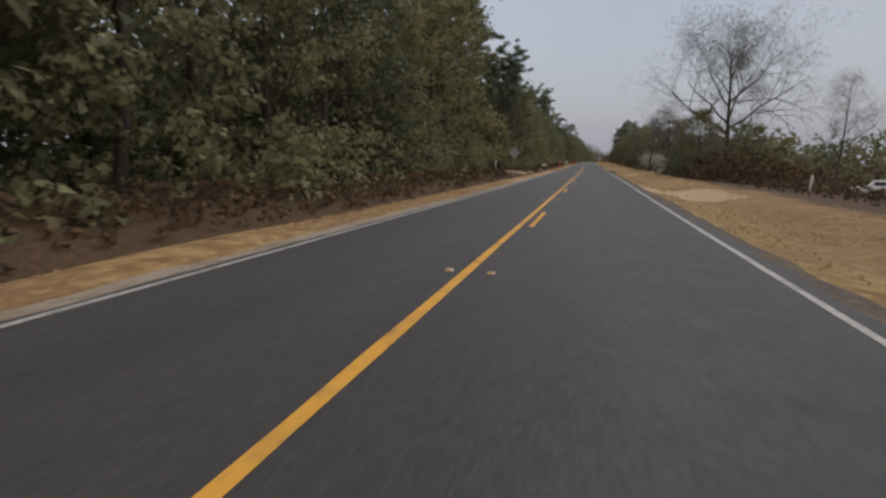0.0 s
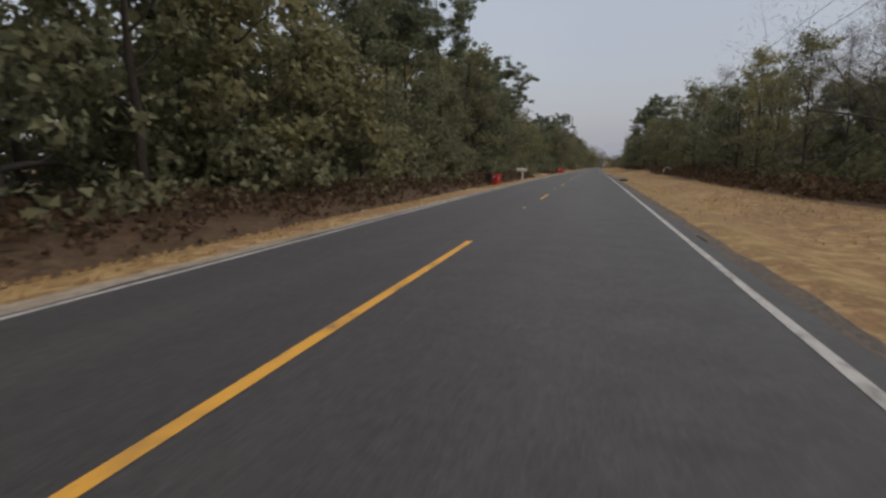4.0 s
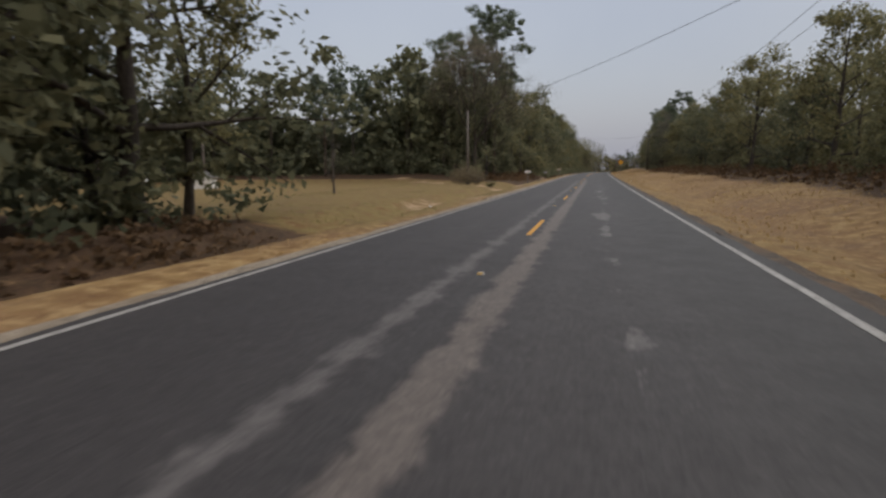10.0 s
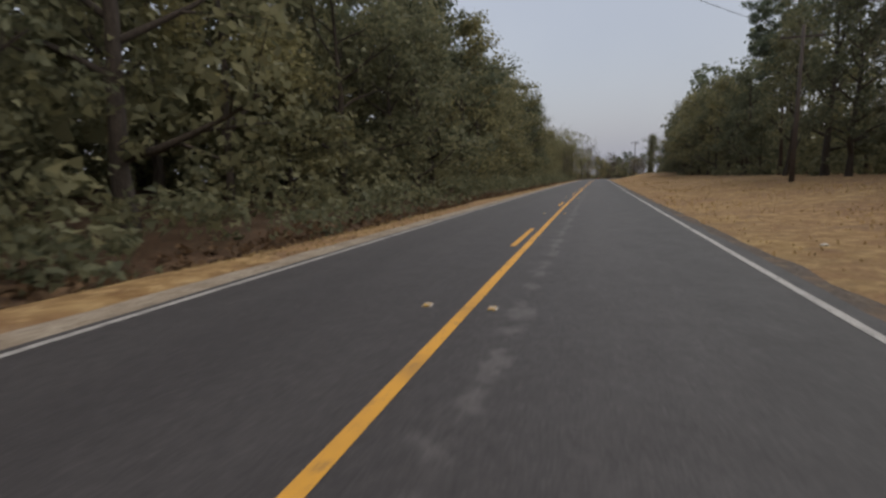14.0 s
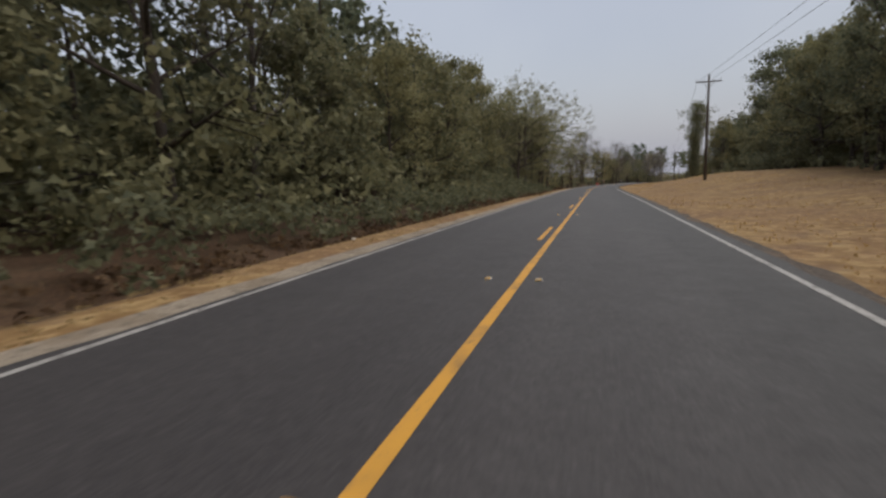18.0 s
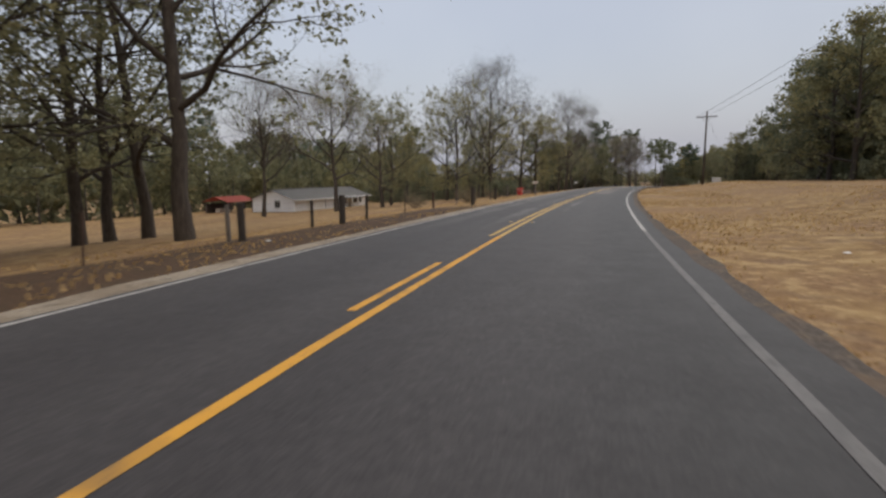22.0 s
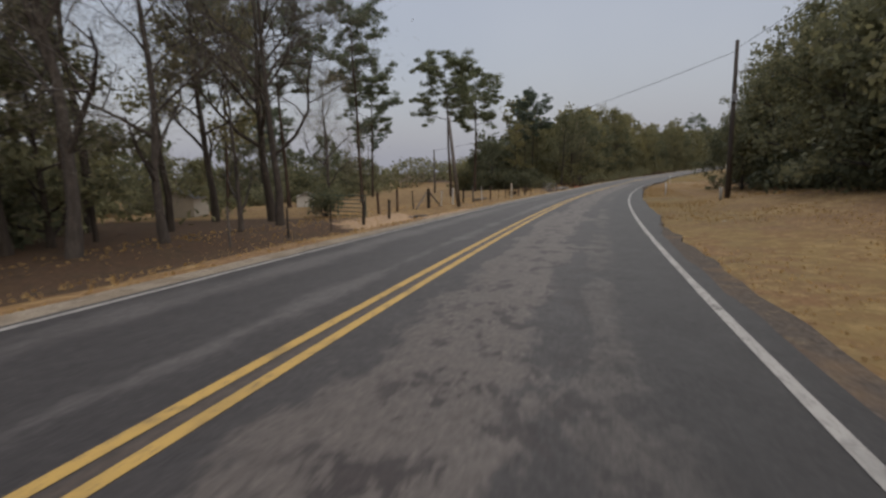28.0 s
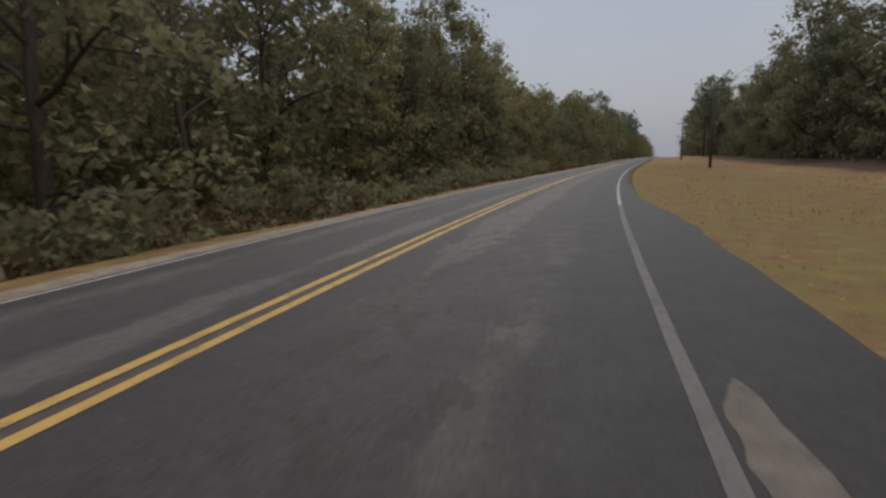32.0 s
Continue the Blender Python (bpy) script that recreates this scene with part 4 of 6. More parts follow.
def shrub_mesh(seed, mat, tall, wide, n, leaf, twig=GREYBARK):
    rng = random.Random(seed)
    V, F, tips = [], [], []
    for k in range(9):
        t = k * 2.4
        way = Vector((math.cos(t) * 0.8, math.sin(t) * 0.8, 1.0 + rng.random()))
        branch(V, F, rng, Vector((math.cos(t) * 0.08, math.sin(t) * 0.08, -0.05)), way, tall * rng.uniform(0.5, 0.85), 0.025, 0, tips, 0.02, 0.15, (4, 2), 1)
    for v in V:
        v.x *= wide
        v.y *= wide
    tw = mesh_of("stem", V, F, twig)
    cr = blades_mesh("foliage", leaves(rng, [Vector((t.x * wide, t.y * wide, t.z)) for t, _ in tips], n, 0.16 * tall ** 0.5, leaf), mat)
    return tw, cr


SHRUBS = {"dry": shrub_mesh(1, BRUSH, 1.3, 1.0, 9, 0.07), "green": shrub_mesh(2, LEAF, 1.6, 1.0, 14, 0.11), "bloom": shrub_mesh(3, BLOOM, 2.6, 1.0, 14, 0.10), "tan": shrub_mesh(4, BUD, 1.4, 1.1, 16, 0.06)}
SHRUB_LABEL = {"dry": "low dry brown bush among the grass", "green": "low dark green bush beside the road", "bloom": "pale flowering shrub before bare trees", "tan": "rounded tan leafless bush along a fence"}


def shrub(kind, s, l, size=1.0):
    ob = thing("bush", Matrix.Translation(spot(s, l)) @ Matrix.Rotation(trng.uniform(0, 6.28), 4, "Z") @ Matrix.Scale(size, 4), SHRUB_LABEL[kind], "bush", "bushes")
    part("stem", SHRUBS[kind][0], None, ob)
    part("foliage", SHRUBS[kind][1], None, ob)
    return ob

# ---- woods, in the order of the drive ----
DARK = (("oak", 5), ("cedar", 2), ("light", 2), ("pine", 0.7), ("bare", 0.4))
MIXED = (("oak", 3), ("light", 3), ("pine", 0.5), ("bare", 0.6), ("cedar", 1.2))
THIN = (("bare", 4), ("light", 2), ("oak", 1), ("small", 1))
SOLID = (("cedar", 4), ("oak", 3), ("light", 1))
wood(-14, 62, -14.2, DARK, 5.2, 3, size=1.12)
wood(60, 92, -21.5, DARK, 4.6, 2, size=1.15)
wood(84, 158, -13.8, DARK, 5.2, 3, size=1.05)
wood(162, 220, -14.2, DARK, 5.2, 3, size=1.02)
wood(218, 236, -20, DARK, 5.0, 3, size=1.1)
wood(233, 280, -13.8, DARK, 5.2, 3, size=0.8)
wood(280, 291, -13.8, DARK, 4.6, 3, size=1.05)
wood(280, 352, -61, MIXED, 5, 2, size=0.95)
wood(345, 353, -19, DARK, 3.6, 9, deep=4.8, size=0.78)
wood(346, 369, -13.4, DARK, 4.6, 4, size=1.0)
wood(364, 384, -21, DARK, 4.5, 2, size=1.1)
wood(378, 500, -13.0, DARK, 5.2, 3, size=1.08)
wood(500, 560, -13.4, DARK, 5.2, 3, size=0.98)
wood(560, 573, -14.0, (("oak", 6), ("light", 1.5), ("fork", 2)), 4.8, 3, size=1.0)
wood(573, 594, -14.0, (("oak", 3), ("light", 2), ("fork", 4), ("bare", 1)), 5.4, 2, size=0.98)
wood(724, 744, -13.5, (("oak", 3), ("cedar", 1), ("bare", 2)), 3.6, 3, size=0.8)
wood(738, 750, -10, (("bare", 6), ("small", 2)), 2.6, 3, deep=3.5, size=0.88)
wood(694, 738, -47, (("oak", 3), ("light", 3), ("cedar", 2)), 4.6, 2, size=0.6)
wood(736, 754, -34, MIXED, 4.4, 2, size=0.85, front1=-16)
wood(758, 802, -40, SOLID, 4.6, 2, size=0.56, front1=-38)
wood(805.5, 813, -19, SOLID, 3.2, 2, size=0.6, front1=-12.5)
wood(812, 842, -10.0, (("oak", 4), ("cedar", 3), ("light", 3), ("bare", 1)), 4.2, 3, size=0.74)
wood(842, 960, -11.0, (("oak", 4), ("cedar", 3), ("light", 3), ("bare", 0.5)), 4.2, 3, size=0.88)
wood(960, 1300, -12, DARK, 7, 2, size=1.0, lone=False)
wood(20, 70, 31, THIN, 8, 2, size=0.8, front1=24)
wood(70, 96, 15, (("cedar", 3), ("oak", 2), ("bare", 2)), 4.5, 2, size=0.55)
wood(96, 140, 27, (("cedar", 2), ("bare", 3)), 6, 2, size=0.5)
wood(142, 214, 16, (("oak", 4), ("cedar", 3), ("bare", 1.5), ("light", 0.7)), 5.4, 2, size=0.74)
wood(226, 300, 15.5, DARK, 5.4, 2, size=0.8, front1=13.5)
wood(300, 400, 15.5, DARK, 5.8, 2, size=0.7, front1=19)
wood(400, 500, 17, DARK, 5.8, 2, size=0.92, front1=18.5)
wood(500, 603, 19.5, DARK, 5.0, 3, size=1.08, front1=27)
wood(664, 694, 24, (("light", 4), ("oak", 3), ("cedar", 2)), 4.6, 3, size=1.1)
wood(708, 748, 28, (("oak", 4), ("cedar", 3), ("light", 2)), 4.8, 2, size=0.5, front1=17)
wood(746, 788, 13.2, SOLID, 4.2, 3, size=0.88, front1=13.6)
wood(788, 808, 14.2, SOLID, 4.2, 3, size=0.7, front1=15.5)
wood(812, 960, 20, (("oak", 4), ("cedar", 3), ("light", 1)), 5, 2, size=0.88)
wood(960, 1300, 16, DARK, 7, 2, size=1.0, lone=False)
wood(570, 750, -92, MIXED, 5.5, 3, size=1.15, front1=-80, lone=False)
wood(618, 712, -66, (("oak", 3), ("light", 3), ("cedar", 2)), 5, 2, size=0.72, lone=False)
wood(640, 900, 110, MIXED, 9, 2, size=1.1, lone=False)

DIM = "dense dark undergrowth filling the wood"
for s0, s1, l0, l1, top, count, size in (
        (-20, 64, -9.0, -26, 11, 30000, 0.34), (60, 90, -20, -30, 12, 9000, 0.34), (86, 221, -9.2, -26, 12, 42000, 0.34), (218, 236, -20, -30, 12, 8000, 0.36), (232, 292, -9.0, -26, 11.8, 23000, 0.34),
        (280, 352, -61, -74, 13, 13000, 0.42), (344, 352, -17, -62, 9, 13000, 0.40), (345, 370, -14.5, -30, 13, 9000, 0.36), (362, 386, -19, -32, 12, 9000, 0.38), (378, 545, -8.2, -25, 10, 48000, 0.34), (545, 570, -8.4, -25, 9.5, 9500, 0.34), (570, 599, -9.8, -25, 6.0, 6500, 0.34), (378, 590, -7.4, -9.5, 2.2, 9000, 0.24),
        (813, 965, -6.6, -20, 7.5, 38000, 0.32), (813, 870, -5.0, -8, 2.2, 6500, 0.22), (804, 813, -11.5, -22, 5.5, 7000, 0.30), (756, 802, -33, -45, 6.2, 10500, 0.36), (692, 766, -46, -58, 6.5, 13000, 0.40), (735, 756, -17, -36, 7, 6000, 0.36), (726, 744, -14, -24, 8.5, 5500, 0.34),
        (72, 94, 12.5, 22, 4.5, 4500, 0.28), (140, 216, 15, 26, 6, 12000, 0.34), (96, 142, 24, 33, 4, 6000, 0.32), (226, 300, 13.5, 26, 7, 11000, 0.34), (300, 402, 15.5, 30, 7, 13000, 0.36), (400, 500, 17, 30, 7.5, 13000, 0.38), (500, 604, 20, 36, 9, 14000, 0.38),
        (662, 696, 23, 36, 8, 6000, 0.36), (706, 750, 24, 36, 5.5, 7000, 0.36), (745, 810, 11.5, 22, 7.5, 14000, 0.34), (812, 965, 18, 28, 7, 18000, 0.36),
        (960, 1300, -14, -44, 10, 12000, 0.6), (960, 1300, 18, 50, 10, 12000, 0.6)):
    thicket("undergrowth", s0, s1, l0, l1, top, count, LEAF, size, DIM, fade=1.1)
thicket("undergrowth", 16, 74, 27, 37, 5.5, 6000, LEAF, 0.30, DIM)
thicket("undergrowth", 18, 122, 27, 38, 4.5, 8000, BRUSH, 0.28, "bare tangled grey-brown undergrowth")
FAR = "dark mass of leaves in the depth of the wood"
for s0, s1, l0, l1, top, count, size in (
        (-25, 300, -28, -35, 11.5, 62000, 0.60), (270, 385, -77, -83, 12, 8000, 1.1), (351, 356, -24, -77, 10, 4500, 1.0), (350, 545, -28, -35, 10.5, 46000, 0.60), (545, 574, -28, -35, 9, 7500, 0.60), (574, 600, -28, -35, 5.5, 4000, 0.60), (560, 760, -100, -108, 14, 5000, 1.3), (690, 760, -60, -66, 8, 2200, 0.9), (606, 715, -67, -76, 10, 4500, 0.85),
        (752, 860, -48, -54, 6.0, 9000, 0.45), (806, 816, -21, -27, 5, 2500, 0.45), (816, 860, -21, -27, 10, 17000, 0.45), (860, 965, -21, -27, 11, 9000, 0.85), (110, 610, 31, 38, 8.5, 24000, 0.95), (655, 700, 38, 42, 10, 1500, 1.0), (745, 960, 24, 34, 8.0, 12000, 0.9),
        (640, 960, 125, 132, 13, 4500, 1.4), (-20, 150, 46, 52, 10, 4500, 0.9)):
    thicket("deep_wood", s0, s1, l0, l1, top, count, LEAF, size, FAR, fade=0.9, even=True, per=1)
RED = "dry red-brown brush along the wood's foot"
thicket("dead_brush", -20, 64, -7.6, -13, 1.0, 9000, BRUSH, 0.14, RED)
thicket("dead_brush", 84, 200, -7.6, -13, 1.0, 13000, BRUSH, 0.14, RED)
thicket("dead_brush", 233, 290, -7.4, -11, 0.6, 4500, BRUSH, 0.14, RED)
thicket("dead_brush", 342, 370, -8.0, -15, 1.2, 2500, BRUSH, 0.14, RED)
thicket("dead_brush", 378, 600, -6.0, -8.5, 0.5, 9000, BRUSH, 0.12, RED)
thicket("dead_brush", 808, 900, -4.9, -9, 1.1, 7000, BRUSH, 0.12, RED)
thicket("dead_brush", 138, 216, 11.5, 17, 1.8, 6500, BRUSH, 0.16, "dry tangled brush before the trees")
thicket("dead_brush", 62, 94, 12.6, 24, 5.0, 8000, BRUSH, 0.22, "bare tangled grey-brown undergrowth")
thicket("dead_brush", 20, 120, 14, 26, 1.6, 6000, BRUSH, 0.16, "dry tangled brush before the trees")
thicket("dead_brush", 230, 400, 11.5, 16, 0.9, 6000, BRUSH, 0.14, "dry tangled brush before the trees")


def grass(name, s0, s1, l0, l1, count, tall, mat, label, gather=1.0):
    """Tufts of blades, thicker away from the asphalt."""
    g = np.random.RandomState(count)
    ss, u = g.uniform(s0, s1, count), g.uniform(0, 1, count) ** gather
    ll = l0 + (l1 - l0) * u
    patch = np.array([0.55 + 0.75 * max(0.0, noise.noise(Vector((a * 0.25, b * 0.5, 3))) + 0.3) for a, b in zip(ss, ll)])
    foot, patch = np.repeat(spots(ss, ll, -0.02), 2, axis=0), np.repeat(patch, 2)
    a = g.uniform(0, 6.28, 2 * count)
    h = (0.5 * tall * patch * g.uniform(0.5, 1.2, 2 * count))[:, None]
    d = np.stack([np.cos(a), np.sin(a), 0 * a], -1) * 0.5
    side = np.stack([-np.sin(a), np.cos(a), 0 * a], -1) * 0.022 * (1 + h * 2)
    b0 = foot + d * g.uniform(-0.12, 0.12, (2 * count, 1))
    rise = np.array([0, 0, 1.0])
    tip, mid = b0 + rise * h + d * h * 0.9, b0 + rise * h * 0.6 + d * h * 0.3
    blades = np.stack([b0 - side, b0 + side, mid + side * 0.8 + (tip - mid) * 0.5, tip], 1)
    tagged(new(name, blades_mesh(name, blades, mat)), label, "grass", kind="stuff")


grass("dry_grass", -5, 240, 4.1, 12, 13000, 0.17, STRAW, "dry straw-coloured roadside grass", 0.8)
grass("dry_grass", 240, 480, 4.1, 14, 13000, 0.20, STRAW, "dry straw-coloured roadside grass", 0.8)
grass("dry_grass", 480, 760, 4.2, 16, 15000, 0.15, STRAW, "dry straw-coloured roadside grass", 0.8)
grass("dry_grass", 596, 800, 4.2, 9.5, 16000, 0.16, STRAW, "dry straw-coloured roadside grass", 1.3)
grass("dry_grass", 760, 900, 4.4, 13, 8000, 0.14, STRAW, "dry straw-coloured roadside grass", 0.8)
grass("dry_grass", -5, 290, -3.7, -6.5, 10000, 0.14, STRAW, "dry straw-coloured roadside grass", 0.9)
grass("dry_grass", 345, 600, -3.7, -5.8, 8000, 0.12, STRAW, "dry straw-coloured roadside grass", 0.9)
grass("dry_grass", 600, 840, -3.6, -12, 13000, 0.18, STRAW, "dry straw-coloured roadside grass", 0.9)
grass("green_grass", 292, 340, -3.6, -20, 6000, 0.08, GREEN, "short green lawn grass mixed with straw", 0.9)
grass("green_grass", 800, 900, -3.5, -5, 3500, 0.12, GREEN, "short green roadside grass", 0.9)


# ---- single trees that stand out ----
for kind, s, l, size in (
        ("pine", 150, -15, 1.0), ("pine", 167, -15.2, 1.12), ("pine", 186, -15, 0.95), ("spread", 79.5, 19.8, 1.65), ("spread", 140, 20.4, 1.15),
        ("bare", 180, -15, 1.0), ("bare", 196, -15.5, 1.05), ("pine", 262, 17.5, 0.95), ("pine", 270, 19, 1.0), ("oak", 289, -12.0, 1.12), ("oak", 284.5, -12.6, 1.1), ("light", 292.5, -13.5, 0.85), ("small", 311, -17.5, 0.75),
        ("bare", 352, -20, 1.25), ("pine", 421, 20.5, 0.95), ("pine", 325, -59, 0.95), ("pine", 337, -55, 0.8), ("pine", 342, -36, 0.66), ("spread", 347, -15.0, 1.2),
        ("fork", 578, -11.5, 1.0), ("fork", 584, -11.6, 1.05), ("oak", 589, -11.4, 0.85), ("fork", 594, -12.2, 0.86), ("fork", 598, -11.6, 0.9), ("fork", 602.5, -12.0, 0.86), ("oak", 600, -18, 1.1), ("fork", 606, -15.5, 0.92),
        ("fork", 610, -17.0, 1.0), ("fork", 615.2, -13.3, 1.22), ("fork", 618.5, -19.1, 1.05), ("fork", 618.4, -21.5, 1.0), ("fork", 616.5, -21.0, 1.0), ("fork", 611, -23, 1.05), ("oak", 604, -24, 1.1),
        ("spread", 654, -31.9, 1.3), ("spread", 653, -42.8, 1.2), ("fork", 665, -30.4, 0.88), ("fork", 661.2, -18.3, 0.92), ("spread", 667.1, -15.4, 1.15), ("fork", 670.5, -24, 0.85), ("fork", 657, -27, 0.9), ("fork", 669.5, -12.2, 0.78),
        ("fork", 671.3, -10.6, 0.72), ("fork", 673.2, -7.6, 0.5), ("spread", 679.5, -8.0, 0.9), ("bare", 697.5, -11.2, 0.8), ("spread", 702.6, -28.58, 1.0), ("fork", 676, -19, 0.8), ("fork", 678, -21, 0.8), ("fork", 704, -15.5, 0.68),
        ("light", 684, -26, 0.7), ("fork", 692, -28, 0.8), ("light", 712, -22, 0.65), ("light", 718, -14, 0.62), ("oak", 724, -12, 0.65), ("light", 676, -34, 0.8), ("spread", 752.8, -13.4, 0.95),
        ("pine", 769, -25.2, 0.8),
        ("pine", 785, -16.2, 0.84), ("pine", 800, -19.4, 0.94), ("pine", 775, -21.5, 0.86), ("pine", 793, -32, 0.82), ("pine", 814, -15.5, 0.86), ("pine", 832, -64, 0.85), ("pine", 764, -27, 0.8), ("pine", 785, -44, 0.68), ("pine", 790, -46, 0.62),
        ("pine", 700, 52, 0.85), ("pine", 714, 27.2, 1.0), ("pine", 750, 24, 0.85), ("pine", 846, -16, 0.72), ("pine", 872, -15, 0.72), ("cedar", 783, 11.2, 0.72), ("cedar", 779, 11.6, 0.62), ("bare", 733, -17, 0.95),
        ("pine", 800, 21, 0.75), ("oak", 745, 21, 0.85), ("bare", 762, -16, 0.7), ("bare", 212, 24, 1.1), ("bare", 232, 25, 1.1), ("bare", 158, 24, 1.0), ("bare", 102, 28, 1.1)):
    tree(kind, s, l, size)
for kind, s, l, size in (
        ("bloom", 129, 14.8, 1.5), ("bloom", 131.6, 15.6, 1.55), ("bloom", 133.4, 17.2, 1.5), ("green", 102.5, 10.2, 0.75), ("green", 104, 11.2, 0.7), ("tan", 99, 16, 0.9), 
        ("tan", 329.5, -10.8, 1.15), ("tan", 330.5, -12.0, 1.3), ("tan", 333.5, -13.5, 1.5), ("green", 336.5, -13, 1.2), ("green", 326.5, -8.6, 0.4), ("green", 380, -16, 1.2),
        ("tan", 638, -13.2, 1.0), ("tan", 652, -13.0, 0.95), ("tan", 639.5, -9.2, 0.9), ("tan", 648, -9.4, 0.75), ("green", 658, -10.6, 1.1), ("green", 657.4, -11.4, 1.2), ("dry", 690.4, -5.1, 0.45),
        ("green", 756, -12.5, 1.0), ("green", 801.5, -8.8, 0.8), ("dry", 784.5, -9.0, 0.5), ("dry", 786.5, -9.2, 0.5), ("dry", 792, -9.5, 0.6), ("green", 804, -10.6, 0.9), ("green", 808, -11, 1.0), ("dry", 210, 12.5, 1.0), ("dry", 205, 13, 1.1)):
    shrub(kind, s, l, size)


# ---- poles and wires ----
def utility_pole(s, l, tall, arm=True, lamp=False, lean=0.0, pale=False):
    ob = thing("utility_pole", stand(s, l) @ Matrix.Rotation(radians(lean), 4, "Y"), "weathered wooden utility pole" + (" with a crossarm" if arm else " standing in the grass"), "utility pole", "utility poles")
    part("pole", rod((0, 0, -0.4), (0, 0, tall), 0.16, 0.10, 10), WOOD_GREY if pale else POLE_WOOD, ob, smooth=True)
    if arm:
        part("crossarm", box(2.4, 0.10, 0.12, (0, 0.14, tall - 0.75), 0.01), POLE_WOOD, ob)
        for x in (-1.1, -0.45, 0.45, 1.1):
            part("insulator", merged(rod((x, 0.14, tall - 0.64), (x, 0.14, tall - 0.50), 0.015), rod((x, 0.14, tall - 0.54), (x, 0.14, tall - 0.42), 0.05, 0.03)), GALV, ob)
        for x in (-0.6, 0.6):
            part("brace", rod((x, 0.12, tall - 0.75), (0, 0.10, tall - 1.35), 0.02, sides=6), GALV, ob)
    if lamp:
        part("meter_box", box(0.30, 0.18, 0.42, (0, -0.24, tall * 0.62), 0.02), GALV, ob, "grey metal box")
        part("bracket", rod((0, 0, tall * 0.8), (0.9, 0, tall * 0.82), 0.03), GALV, ob)
    return (s, l, tall)


POLES = [utility_pole(102, 11.8, 9.6, lean=4.0), utility_pole(235, 13.6, 9.2, pale=True), utility_pole(286, 19.5, 13.5), utility_pole(296, 12.4, 9.8), utility_pole(426, 13.5, 9.8),
         utility_pole(554, 11.7, 10.6), utility_pole(675.3, 11.0, 9.4), utility_pole(766.2, 8.9, 9.0, False, True), utility_pole(869.8, 11.3, 8.6), utility_pole(935, 10.5, 8.6)]
LONE = [utility_pole(331.8, -12.3, 7.9, False, pale=True), utility_pole(381.2, -13.9, 8.2, False, pale=True), utility_pole(767.3, -8.5, 6.6, False, lean=-6, pale=True), utility_pole(325.2, -42, 8.2, False, pale=True),
        utility_pole(802, -27, 6.5, False, pale=True)]


def wire(a, b, ha, hb, sag):
    pa, pb = spot(a[0], a[1], ha), spot(b[0], b[1], hb)
    n, V, F = 14, [], []
    pts = [pa.lerp(pb, i / n) - Vector((0, 0, sag * 4 * (i / n) * (1 - i / n))) for i in range(n + 1)]
    tube(V, F, pts, [0.014] * len(pts), 4)
    tagged(new("overhead_wire", mesh_of("overhead_wire", V, F, CABLE)), "thin black overhead wire slung between poles", "wire", "overhead wires")


for i, j in ((0, 1), (1, 3), (3, 4), (4, 5), (5, 6), (6, 7), (7, 8), (8, 9)):
    for off in ((-1.05, 0.45) if i < 6 else (0.0,)):
        a, b = POLES[i], POLES[j]
        wire((a[0], a[1] + off), (b[0], b[1] + off), a[2] - 0.45, b[2] - 0.45, 0.9)
for a, b in ((POLES[3], LONE[0]), (POLES[4], LONE[1]), (POLES[7], LONE[4])):
    wire(a, b, a[2] - 0.6, b[2] - 0.1, 0.8)


# ---- signs ----
def road_sign(s, l, tall, half, front, turn, label, arrow=False):
    ob = thing("road_sign", stand(s, l, turn), label, "road sign")
    part("post", box(0.05, 0.035, tall + half * 0.6 + 0.3, (0, 0.02, -0.3), 0.004), GALV, ob)
    plate = box(half * 1.414, 0.004, half * 1.414, bevel=0.0)
    bmesh.ops.translate(plate, vec=(0, 0, -half * 0.707), verts=plate.verts)
    bmesh.ops.bevel(plate, geom=[e for e in plate.edges if abs(e.verts[0].co.y - e.verts[1].co.y) > 0.001], offset=0.05, segments=3, affect="EDGES")
    bmesh.ops.transform(plate, matrix=Matrix.Translation((0, -0.01, tall)) @ Matrix.Rotation(radians(45), 4, "Y"), verts=plate.verts)
    pl = part("plate", plate, front, ob)
    if arrow:
        pts = [(-0.10, -0.26), (-0.10, 0.02), (-0.02, 0.12), (0.06, 0.14)]
        bits = []
        for (x0, z0), (x1, z1) in zip(pts, pts[1:]):
            d = math.hypot(x1 - x0, z1 - z0)
            bits.append(box(d + 0.05, 0.003, 0.075, turn=Matrix.Translation(((x0 + x1) / 2, -0.016, tall + (z0 + z1) / 2)) @ Matrix.Rotation(-math.atan2(z1 - z0, x1 - x0), 4, "Y") @ Matrix.Translation((0, 0, -0.037))))
        head = bmesh.new()
        vs = [head.verts.new((x, -0.017, tall + z)) for x, z in ((0.06, 0.28), (0.24, 0.16), (0.08, 0.02))]
        head.faces.new(vs)
        part("arrow", merged(*bits, head), BLACK, pl, "black curved arrow to the right")
    return ob


road_sign(48.8, -6.0, 2.45, 0.54, GALV, 180, "back of a grey diamond road sign on a metal post")
road_sign(395.3, 6.0, 2.55, 0.55, SIGN_YELLOW, 0, "yellow diamond curve warning sign on a metal post", True)


